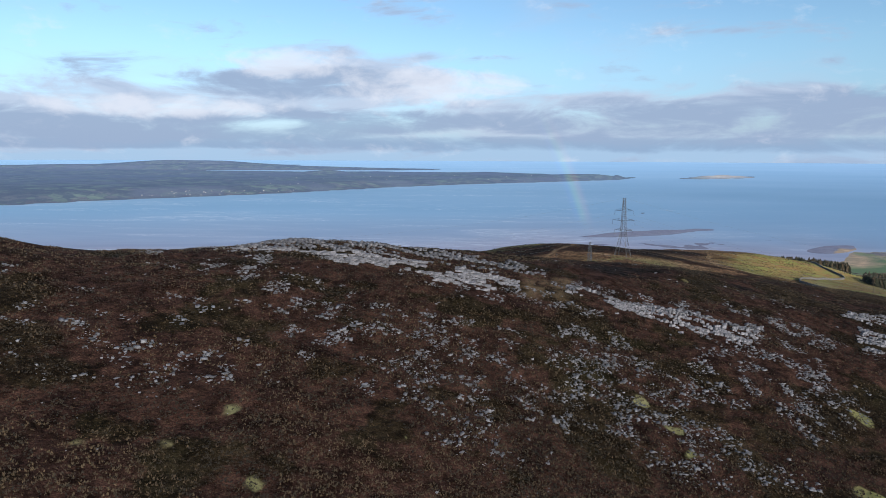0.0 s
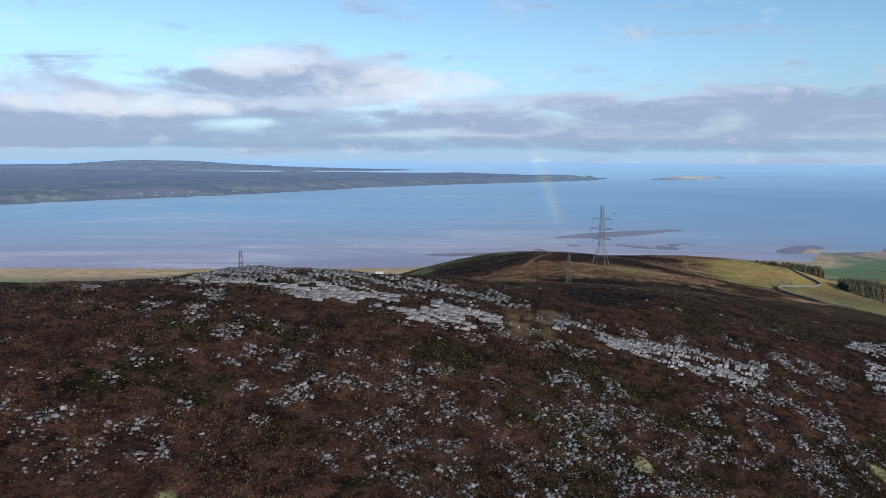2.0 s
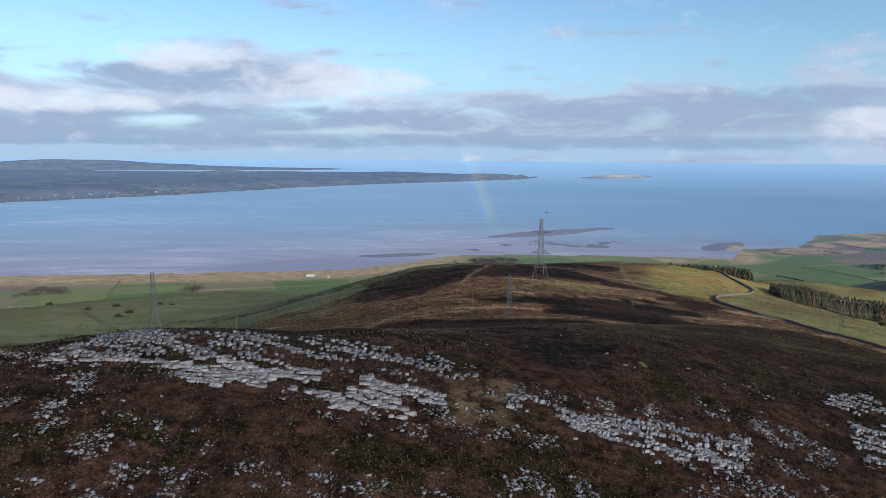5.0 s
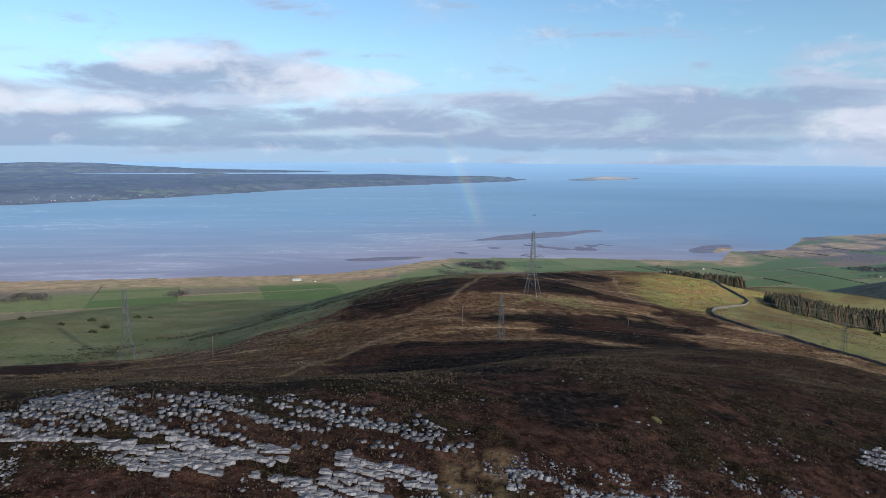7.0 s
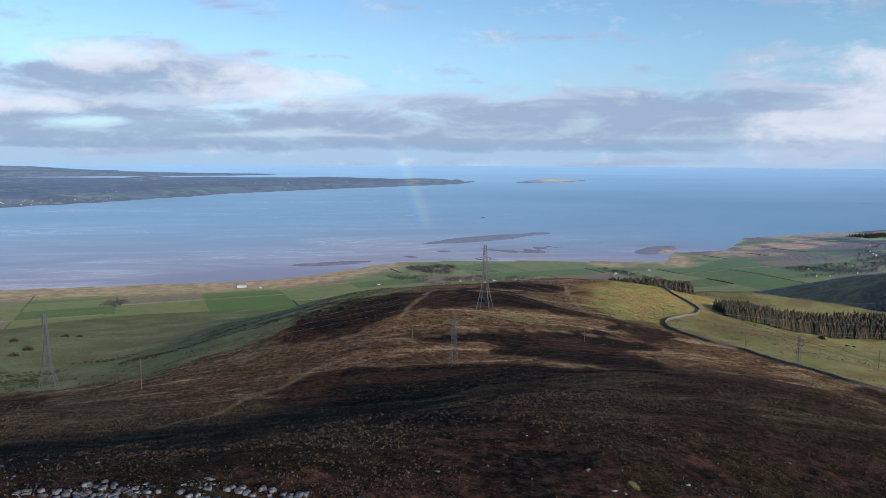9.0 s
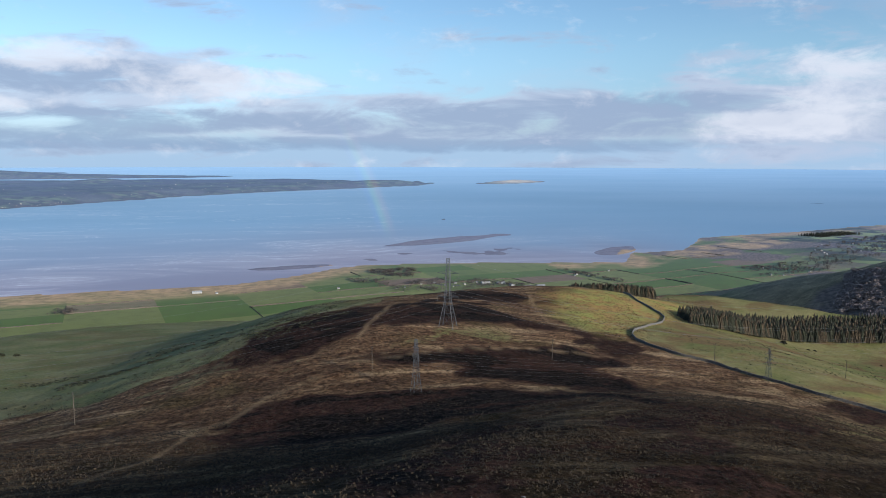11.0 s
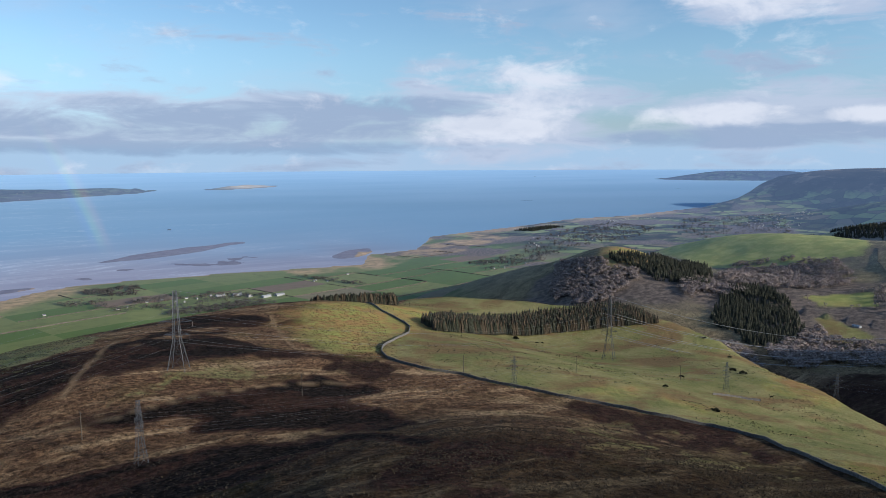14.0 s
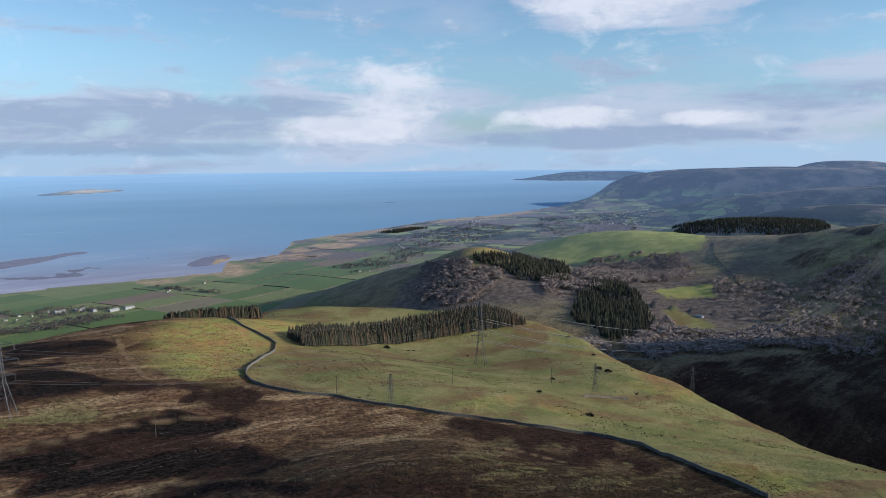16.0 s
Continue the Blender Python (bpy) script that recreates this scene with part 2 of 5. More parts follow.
def bank_height(x, y):
    """Sand banks, bare at low water."""
    wob = 3.4 * (fractal(x, y + 0.6 * x, 330, 21, 5) - 0.5)
    z = np.maximum.reduce([
        hill(x, y, 1010, 4360, 2.6, 620, 120, 30, 2) + wob * 0.5 - 1.2,
        hill(x, y, 120, 3420, 2.2, 260, 60, 12, 2) + wob * 0.5 - 1.0,
        hill(x, y, 1810, 3690, 2.6, 260, 90, 45, 2) + wob * 0.5 - 1.0,
        hill(x, y, 560, 3700, 1.8, 330, 170, 30, 2) + wob * 0.9 - 1.1])
    return z


def ground_height(x, y):
    x, y = np.asarray(x, float), np.asarray(y, float)
    z = np.maximum(land_height(x, y), isle_height(x, y))
    z = np.maximum(z, np.where(inland(x, y) < 0, bank_height(x, y), -20))
    r = np.hypot(x - HUB[0], y - HUB[1])
    rough = ((fractal(x, y, 24, 3, 4) - 0.5) * 2.4 + (fractal(x, y, 5, 9, 2) - 0.5) * 0.7) * (1 - smooth_step(r, 900, 1600))
    big = (fractal(x, y, 170, 33, 3) - 0.5) * 14 * smooth_step(r, 900, 1500) * (1 - smooth_step(r, 2600, 4000))
    big = big + (fractal(x, y, 1400, 34, 3) - 0.5) * 60 * smooth_step(r, 3200, 5000) * smooth_step(z, 60, 200)
    return np.where(z > 30, z + rough * smooth_step(z, 60, 140) + big * smooth_step(z, 60, 140), z)


def on_ground(x, y):
    """The place in the world of a spot on the ground, and the scale there."""
    p, k = drawn_in(np.array([x, y, float(ground_height(np.array([x]), np.array([y]))[0])]))
    return Vector(p), float(k)


# ---- land cover ----
def inside(x, y, polygon, soft=6.0, warp=14.0, size=30.0, seed=50):
    """1 inside a polygon of the plan, 0 outside, with a frayed edge."""
    poly = np.array(polygon, float)
    wx, wy = x + (fractal(x, y, size, seed) - 0.5) * 2 * warp, y + (fractal(x, y, size, seed + 7) - 0.5) * 2 * warp
    dist, odd = np.full(x.shape, 1e9), np.zeros(x.shape, bool)
    for (ax, ay), (bx, by) in zip(poly, np.roll(poly, -1, 0)):
        ex, ey = bx - ax, by - ay
        t = np.clip(((wx - ax) * ex + (wy - ay) * ey) / (ex * ex + ey * ey + 1e-9), 0, 1)
        dist = np.minimum(dist, np.hypot(wx - ax - t * ex, wy - ay - t * ey))
        with np.errstate(divide="ignore", invalid="ignore"):
            odd ^= ((ay > wy) != (by > wy)) & (wx < ex * (wy - ay) / (by - ay) + ax)
    return smooth_step(np.where(odd, dist, -dist), -soft, soft)


WALL_LINE = [(456, 850), (450, 818), (441, 788), (436, 747), (425, 700), (400, 660), (369, 630), (344, 602), (331, 581), (324, 560), (324, 538), (332, 518), (348, 504), (354, 486), (366, 467), (380, 442),
             (395, 427), (410, 398), (432, 375), (434, 348), (411, 313), (388, 276), (374, 257)]
BURNT = [
    [(55, 533), (69, 547), (87, 576), (107, 591), (133, 600), (140, 582), (130, 534), (121, 508), (109, 500), (87, 500), (65, 506)],
    [(147, 542), (160, 587), (188, 631), (224, 641), (244, 617), (258, 582), (224, 554), (186, 550), (163, 541)],
    [(241, 820), (266, 802), (293, 775), (317, 745), (289, 696), (244, 700), (214, 695)],
    [(114, 484), (130, 487), (159, 485), (221, 491), (263, 498), (269, 486), (245, 458), (257, 442), (252, 401), (230, 378), (214, 428), (191, 445), (154, 459), (123, 468)],
    [(76, 414), (93, 424), (120, 417), (145, 412), (166, 407), (190, 400), (215, 388), (200, 378), (166, 366), (150, 355), (135, 361), (122, 348), (104, 356), (78, 365), (57, 373), (51, 381)],
    [(94, 238), (104, 263), (112, 259), (122, 246), (132, 237), (139, 228), (142, 223), (139, 214), (134, 206), (123, 198), (114, 197), (108, 198), (103, 203), (98, 215), (94, 221)],
    [(173, 255), (189, 257), (207, 258), (210, 247), (206, 237), (193, 238), (177, 236), (166, 239)],
    [(155, 224), (168, 225), (181, 223), (176, 214), (157, 211), (150, 213)],
    [(194, 234), (207, 230), (196, 220), (186, 220)],
    [(150, 610), (200, 668), (250, 690), (240, 668), (190, 634), (160, 590)],
    [(169, 486), (192, 491), (222, 495), (259, 512), (270, 495), (264, 476), (235, 483), (224, 461), (245, 451), (258, 438), (249, 395), (231, 398), (215, 414), (194, 429), (177, 441), (161, 448)],
    [(211, 405), (227, 370), (236, 336), (232, 322), (201, 395)],
    [(203, 643), (223, 649), (243, 618), (253, 599), (239, 566), (219, 568), (199, 576), (191, 584)],
]
LEFT_FLANK = [(-111, 488), (-85, 496), (-41, 482), (-9, 480), (18, 500), (42, 518), (50, 530), (59, 563), (82, 598), (116, 611), (150, 640), (160, 760), (150, 1100), (-100, 1500), (-1700, 1700), (-1700, 250), (-350, 420)]
OLIVE = [[(352, 414), (399, 370), (416, 331), (376, 267), (340, 276), (270, 298), (264, 328)],
         [(-9, 480), (32, 450), (70, 452), (101, 462), (75, 504), (50, 525), (18, 500)]]
BRACKEN = [[(740, 540), (1139, 708), (695, 433), (659, 452), (667, 489)], [(430, 308), (449, 275), (412, 245), (393, 247), (388, 269)],
           [(400, 455), (441, 469), (494, 474), (438, 442)], [(494, 453), (500, 420), (463, 408), (455, 429)]]
PASTURE = WALL_LINE[::-1] + [(520, 905), (640, 1060), (860, 1020), (930, 820), (915, 650), (830, 500), (745, 370), (630, 270), (480, 180)]
MARSH = [(2200, 3650), (2560, 3950), (3000, 4150), (2900, 3700), (2350, 3400), (1900, 3250), (1650, 3050), (1600, 3120), (1980, 3500)]
MOSS = [(40, 99, 2.6), (35, 89, 3.0), (50, 84, 2.0), (69, 102, 1.6), (112, 128, 2.6), (117, 120, 2.2), (118, 115, 2.6), (164, 151, 3.2), (161, 140, 3.6), (23, 85, 2.0), (148, 112, 2.4), (141, 206, 3.0)]
# valley ground darkened with heather cover to stand in for shade
VALLEY_SHADE = [(905, 655), (1000, 760), (1171, 736), (1254, 697), (1412, 615), (1632, 530), (1600, 330), (1100, 200), (770, 250), (800, 420), (860, 540)]
HILL_FLANK = [(330, 745), (343, 768), (397, 830), (452, 860), (450, 818), (436, 747), (419, 692), (392, 650), (351, 615), (323, 575), (297, 581), (313, 653), (314, 707)]
PYLON_LAWN = [(137, 513), (154, 527), (184, 543), (224, 554), (230, 514), (206, 494), (161, 495), (136, 489), (122, 482), (112, 464), (94, 474), (119, 487)]
KNOLL = [(1600, 1600), (1760, 1720), (1830, 1640), (1720, 1500), (1580, 1440), (1480, 1420), (1500, 1520)]
GREEN_HILL = [(2150, 1690), (2260, 1420), (2420, 1270), (2900, 1450), (3100, 1900), (2800, 2250), (2420, 2120)]
VALLEY_FIELDS = [[(1727, 1075), (1868, 978), (1729, 898), (1658, 991)], [(1557, 943), (1616, 953), (1557, 882), (1530, 805), (1457, 783), (1437, 827)]]
HEATH_SLOPE = [(2886, 1144), (3330, 1173), (3534, 1041), (1920, 604), (1739, 687), (2093, 864), (2242, 952)]
TRACKS = [[(112, 464), (139, 469), (170, 482), (203, 490), (239, 496), (272, 493)], [(121, 504), (129, 528), (139, 561), (150, 590), (164, 639)], [(309, 756), (297, 707), (284, 662), (271, 594)],
          [(277, 441), (295, 426), (330, 403), (351, 368), (353, 336)], [(25, 320), (32, 342), (46, 395), (57, 401), (73, 428), (100, 450)]]
STRAW = [(91, 179), (104, 186), (104, 176), (100, 167), (90, 164)]
TAN_BANK = [(453, 811), (475, 870), (520, 925), (575, 884), (541, 811), (465, 714), (429, 692), (441, 727), (447, 761)]
VALLEY_SIDE = [(1900, 960), (2250, 1160), (2700, 1300), (3300, 900), (2700, 250), (1950, 350), (1780, 600)]


def covers(x, y, z):
    """Weights of the kinds of ground: heather (also laid on as valley shade), grass, wet sand, meadow, wood, shore and
    dry grass.
    """
    d = inland(x, y)
    main = d > -200
    heather = 1.25 * np.maximum.reduce([inside(x, y, p, 9, 17, 34, 60 + i) for i, p in enumerate(BURNT)])
    heather = heather * (0.58 + 0.62 * smooth_step(fractal(x * 0.28 + y * 0.10, y - 0.1 * x, 15, 77, 4), 0.34, 0.52))
    streaks = fractal(x * 0.55 + y * 0.25, y * 0.9 - x * 0.5, 60, 71, 5)
    upland = smooth_step(z, 190, 300)
    grass = np.maximum.reduce([inside(x, y, LEFT_FLANK, 12, 22, 60, 80), inside(x, y, PASTURE, 2, 2, 40, 81), inside(x, y, HILL_FLANK, 22, 26, 40, 82),
                               0.52 * inside(x, y, PYLON_LAWN, 26, 26, 30, 83),
                               *[0.44 * inside(x, y, p, 10, 14, 30, 88) * smooth_step(fractal(x * 0.35, y - 0.3 * x, 11, 89, 4), 0.42, 0.58) for p in OLIVE], inside(x, y, GREEN_HILL, 40, 60, 200, 85), *[inside(x, y, p, 10, 12, 60, 86) for p in VALLEY_FIELDS],
                               inside(x, y, VALLEY_SIDE, 60, 90, 200, 87) * (0.62 * fractal(x, y, 150, 88))]) * main
    for mx, my, mr in MOSS:
        grass = np.maximum(grass, 0.7 * smooth_step(np.hypot(x - mx, y - my) + 7 * (fractal(x, y, 4, 89, 4) - 0.5), mr * 1.2, 0.0))
    heather = np.maximum(heather, 0.85 * smooth_step(streaks, 0.50, 0.63) * upland * (y > 215))
    # summit heather, spread thicker to darken it as cloud shade would
    heather = np.maximum(heather, 0.95 * smooth_step(fractal(x * 0.7, y, 9, 73, 5), 0.18, 0.62) * (1 - smooth_step(y, 195, 222)) * (z > 300))
    heather = np.maximum(heather, 0.75 * inside(x, y, HEATH_SLOPE, 60, 90, 150, 92) * smooth_step(fractal(x, y, 120, 93), 0.36, 0.52))
    # valley shade put in as heather weight
    heather = np.maximum(heather, (0.44 + 0.42 * fractal(x, y, 70, 97, 3)) * inside(x, y, VALLEY_SHADE, 30, 40, 90, 91)) * (1 - 0.96 * grass) * main
    grass = np.maximum(grass, smooth_step(x, 2850, 3300) * main * smooth_step(fractal(x, y, 420, 94, 3), 0.36, 0.5))
    dry = np.maximum(0.95 * inside(x, y, HILL_FLANK, 30, 30, 30, 84), 0.9 * inside(x, y, KNOLL, 40, 60, 90, 95))
    dry = np.maximum(dry, 0.9 * inside(x, y, TAN_BANK, 18, 22, 40, 96)) * main
    fern = np.maximum.reduce([inside(x, y, p, 8, 14, 24, 68) for p in BRACKEN]) * smooth_step(fractal(x, y, 9, 69, 3), 0.36, 0.55)
    dry, grass = np.maximum(dry, 0.5 * fern), grass * (1 - 0.55 * fern)
    meadow = np.where(main, smooth_step(z, 120, 40) * (d > 0), 0)
    meadow = np.maximum(meadow, ((z > 1) & ~main) * 0.7)
    wood = smooth_step(fractal(x, y, 330, 90, 4), 0.53, 0.6) * meadow * (x > 1900)
    # no wood cover where the valley is painted dark
    in_shade = inside(x, y, VALLEY_SHADE, 30, 40, 90, 91)
    wood = np.maximum(wood, (1 - in_shade) * smooth_step(z, 250, 190) * smooth_step(z, 70, 110) * main * (x > 950) * (x < 2500) * smooth_step(fractal(x, y, 300, 93, 4), 0.40, 0.5) * (1 - grass))
    wood = np.maximum(wood, smooth_step(fractal(x, y, 700, 92, 4), 0.50, 0.58) * meadow * (~main))
    shore = np.where(main, smooth_step(d, 280, 140) * smooth_step(x, 560, 270) + smooth_step(d, 240, 90) * (x > 1250) * smooth_step(fractal(x, y, 240, 100, 3), 0.36, 0.58), 0)
    shore = np.maximum(np.clip(shore, 0, 1) * (0.55 + 0.6 * fractal(x, y, 90, 97)), ((z < 1.2) & main) * 1.0)
    shore = np.maximum(shore, inside(x, y, MARSH, 40, 60, 120, 98) * smooth_step(fractal(x, y, 130, 99), 0.38, 0.6))
    shore = np.maximum(shore, 0.30 * inside(x, y, STRAW, 2, 3, 6, 66) * smooth_step(fractal(x, y, 2.5, 67, 3), 0.35, 0.6))
    for line in TRACKS:
        wx, wy = x + 5 * (fractal(x, y, 18, 55, 2) - 0.5), y + 5 * (fractal(x, y, 18, 56, 2) - 0.5)
        off = np.full(x.shape, 1e9)
        for (ax, ay), (bx, by) in zip(line, line[1:]):
            t = np.clip(((wx - ax) * (bx - ax) + (wy - ay) * (by - ay)) / ((bx - ax) ** 2 + (by - ay) ** 2), 0, 1)
            off = np.minimum(off, np.hypot(wx - ax - t * (bx - ax), wy - ay - t * (by - ay)))
        shore = np.maximum(shore, 0.38 * smooth_step(off, 2.6, 0.4))
    wet = ((z < 6.0) & (d < -120) & (y < 5500)) * 1.0
    return heather, grass, wet, meadow, wood, np.clip(shore, 0, 1), dry

# ---- materials ----
def material(name):
    mat = bpy.data.materials.new(name)
    mat.use_nodes = True
    k = Nodes(mat.node_tree)
    bsdf = mat.node_tree.nodes["Principled BSDF"]
    place = mat.node_tree.nodes.new("ShaderNodeTexCoord").outputs["Object"]
    return mat, k, bsdf, place


def bumped(k, bsdf, height, strength, distance):
    n = k.add("ShaderNodeBump", Strength=strength, Distance=distance)
    k.link(height, n.inputs["Height"])
    k.link(n.outputs[0], bsdf.inputs["Normal"])


def mottled(name, dark, light, size, rough=0.8, bump=0.3, fine=6.0, metal=0.0):
    """A plain surface with variation at two scales and from piece to piece."""
    mat, k, bsdf, place = material(name)
    a, b = k.noise(place, 1 / size, 5), k.noise(place, fine / size, 4, 0.65)
    colour = k.mix(k.ramp(a, 0.3, 0.7), dark, light)
    shade = k.mix(k.ramp(b, 0.25, 0.75), (0.72, 0.72, 0.72), (1.25, 1.25, 1.25))
    colour = k.mix(1.0, colour, shade, "MULTIPLY")
    info = mat.node_tree.nodes.new("ShaderNodeObjectInfo")
    tint = k.mix(info.outputs["Random"], (0.82, 0.82, 0.82), (1.18, 1.18, 1.18))
    colour = k.mix(1.0, colour, tint, "MULTIPLY")
    k.link(colour, bsdf.inputs["Base Color"])
    bsdf.inputs["Roughness"].default_value, bsdf.inputs["Metallic"].default_value = rough, metal
    bumped(k, bsdf, b, bump, size * 0.1)
    return mat


def plan_place(mat):
    """True place on the plan, in metres."""
    n = mat.node_tree.nodes.new("ShaderNodeAttribute")
    n.attribute_name = "plan"
    return n.outputs["Vector"]


PLOT, PLOT_TURN = (270.0, 150.0), radians(14)          # size of the plots on the plain, and how they lie


def ground_material(name, far):
    mat, k, bsdf, place = material(name)
    place = plan_place(mat)
    where = mat.node_tree.nodes.new("ShaderNodeSeparateXYZ")
    k.link(place, where.inputs[0])
    first, second = mat.node_tree.nodes.new("ShaderNodeAttribute"), mat.node_tree.nodes.new("ShaderNodeAttribute")
    first.attribute_name, second.attribute_name = "cover", "cover_two"
    s1, s2 = mat.node_tree.nodes.new("ShaderNodeSeparateColor"), mat.node_tree.nodes.new("ShaderNodeSeparateColor")
    k.link(first.outputs["Color"], s1.inputs[0])
    k.link(second.outputs["Color"], s2.inputs[0])
    heather, grass, wet = s1.outputs
    meadow = first.outputs["Alpha"]
    wood, shore, dry = s2.outputs
    fine, mid, broad = k.noise(place, 1.1, 6, 0.7), k.noise(place, 0.16, 6, 0.62), k.noise(place, 0.022, 5, 0.6)
    lines = k.noise(k.scaled(place, 0.014, 0.075, 0.02), 1.0, 7, 0.66, 0.6)
    clump, grit = k.noise(place, 0.42, 5, 0.72), k.noise(place, 3.2, 3, 0.7)
    # moor: dead bracken and deer grass with darker ling
    moor = k.mix(k.ramp(mid, 0.30, 0.68), (0.040, 0.024, 0.017), (0.105, 0.070, 0.045))
    moor = k.mix(k.ramp(fine, 0.50, 0.74), moor, (0.135, 0.088, 0.050))
    open_moor = k.ramp(where.outputs[1], 195, 255)
    moor = k.mix(k.math("MULTIPLY", k.math("MULTIPLY", k.ramp(lines, 0.50, 0.64), 0.75), k.math("ADD", 0.25, k.math("MULTIPLY", open_moor, 0.75))), moor, (0.225, 0.172, 0.112))
    moor = k.mix(k.math("MULTIPLY", k.ramp(lines, 0.49, 0.38), 0.5), moor, (0.024, 0.014, 0.012))
    moor = k.mix(k.math("MULTIPLY", k.ramp(broad, 0.50, 0.72), 0.55), moor, (0.045, 0.042, 0.018))
    # heath to the east, its colour lifted to stand in for distance haze
    heath = k.mix(k.ramp(k.math("ADD", k.math("MULTIPLY", broad, 0.6), k.math("MULTIPLY", mid, 0.4)), 0.38, 0.62), (0.080, 0.084, 0.062), (0.190, 0.176, 0.122))
    moor = k.mix(k.math("MULTIPLY", k.ramp(where.outputs[0], 1000, 1500), 0.8), moor, heath)
    # summit end dimmed, far moor brightened: cloud shade and sun painted into the colour
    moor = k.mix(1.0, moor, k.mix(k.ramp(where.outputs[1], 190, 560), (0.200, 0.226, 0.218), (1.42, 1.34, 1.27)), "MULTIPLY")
    ling = k.mix(k.ramp(mid, 0.35, 0.75), (0.016, 0.009, 0.008), (0.044, 0.024, 0.019))
    ling = k.mix(k.math("MULTIPLY", k.ramp(fine, 0.62, 0.85), 0.5), ling, (0.065, 0.042, 0.030))
    edge = k.ramp(k.math("ADD", heather, k.math("MULTIPLY", k.math("SUBTRACT", k.math("ADD", k.math("ADD", k.math("MULTIPLY", mid, 0.35), k.math("MULTIPLY", clump, 0.25)), k.math("MULTIPLY", lines, 0.40)), 0.5), 2.6)), 0.36, 0.74)
    charred = k.mix(k.ramp(clump, 0.4, 0.7), (0.006, 0.005, 0.005), (0.020, 0.014, 0.012))
    ling = k.mix(k.ramp(heather, 0.95, 1.18), ling, charred)
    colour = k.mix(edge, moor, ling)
    flecks = k.mix(k.ramp(clump, 0.33, 0.67), (0.40, 0.38, 0.37), (1.80, 1.76, 1.68))
    flecks = k.mix(1.0, flecks, k.mix(k.ramp(grit, 0.3, 0.7), (0.55, 0.55, 0.55), (1.55, 1.53, 1.48)), "MULTIPLY")
    colour = k.mix(1.0, colour, flecks, "MULTIPLY")
    straw = k.ramp(k.noise(place, 1.9, 4, 0.75), 0.56, 0.70)
    colour = k.mix(k.math("MULTIPLY", straw, k.math("SUBTRACT", 0.55, k.math("MULTIPLY", k.ramp(heather, 0.8, 1.1), 0.45))), colour, (0.150, 0.105, 0.060))
    # sheep pasture, with rushes and worn brown places
    sward = k.mix(k.ramp(broad, 0.35, 0.70), (0.150, 0.155, 0.060), (0.240, 0.215, 0.098))
    sward = k.mix(k.ramp(lines, 0.55, 0.74), sward, (0.190, 0.125, 0.068))
    sward = k.mix(k.ramp(where.outputs[0], 230, 40), sward, k.mix(k.ramp(broad, 0.35, 0.65), (0.140, 0.156, 0.070), (0.205, 0.202, 0.105)))
    worn = k.noise(k.scaled(place, 0.010, 0.020, 0.01), 1.0, 6, 0.62, 0.4)
    sward = k.mix(k.math("MULTIPLY", k.ramp(worn, 0.48, 0.60), k.math("ADD", 0.35, k.math("MULTIPLY", k.ramp(where.outputs[0], 200, 320), 0.5))), sward, (0.165, 0.108, 0.058))
    sward = k.mix(1.0, sward, k.mix(k.ramp(clump, 0.3, 0.7), (0.80, 0.80, 0.80), (1.18, 1.18, 1.16)), "MULTIPLY")
    sward = k.mix(k.math("MULTIPLY", k.ramp(mid, 0.56, 0.80), 0.6), sward, (0.070, 0.085, 0.028))
    # eastern grass brightened in colour as if in stronger sunlight
    sward = k.mix(k.math("MULTIPLY", k.ramp(where.outputs[0], 1400, 1900), 0.7), sward, k.mix(k.ramp(broad, 0.4, 0.65), (0.330, 0.365, 0.110), (0.460, 0.450, 0.150)))
    colour = k.mix(k.ramp(k.math("ADD", grass, k.math("MULTIPLY", k.math("SUBTRACT", mid, 0.5), 0.7)), 0.36, 0.62), colour, sward)
    rusty = k.mix(k.ramp(k.math("ADD", k.math("MULTIPLY", broad, 0.5), k.math("MULTIPLY", mid, 0.5)), 0.42, 0.58), (0.340, 0.335, 0.095), (0.380, 0.210, 0.085))
    rusty = k.mix(k.math("MULTIPLY", k.ramp(mid, 0.5, 0.75), 0.6), rusty, (0.085, 0.060, 0.028))
    colour = k.mix(k.math("MULTIPLY", dry, 0.85), colour, rusty)
    # farmland of the coastal plain, plot by plot
    turned = mat.node_tree.nodes.new("ShaderNodeMapping")
    turned.inputs["Rotation"].default_value = (0, 0, -PLOT_TURN)
    k.link(place, turned.inputs["Vector"])
    square = mat.node_tree.nodes.new("ShaderNodeVectorMath")
    square.operation = "FLOOR"
    k.link(k.scaled(turned.outputs[0], 1 / PLOT[0], 1 / PLOT[1], 0), square.inputs[0])
    dice = mat.node_tree.nodes.new("ShaderNodeTexWhiteNoise")
    k.link(square.outputs[0], dice.inputs["Vector"])
    tone = dice.outputs["Value"]
    plough = k.mix(k.ramp(tone, 0.35, 0.45), (0.100, 0.148, 0.048), (0.165, 0.188, 0.074))
    plough = k.mix(k.ramp(tone, 0.82, 0.84), plough, (0.190, 0.165, 0.105))
    plough = k.mix(k.math("MULTIPLY", k.ramp(tone, 0.94, 0.96), 0.8), plough, (0.175, 0.125, 0.095))
    plough = k.mix(k.math("MULTIPLY", k.ramp(broad, 0.45, 0.75), 0.5), plough, (0.100, 0.110, 0.050))
    if far:
        cell = k.add("ShaderNodeTexVoronoi", Scale=0.0085)
        k.link(place, cell.inputs["Vector"])
        rim = mat.node_tree.nodes.new("ShaderNodeTexVoronoi")
        rim.feature = "DISTANCE_TO_EDGE"
        rim.inputs["Scale"].default_value = 0.0085
        k.link(place, rim.inputs["Vector"])
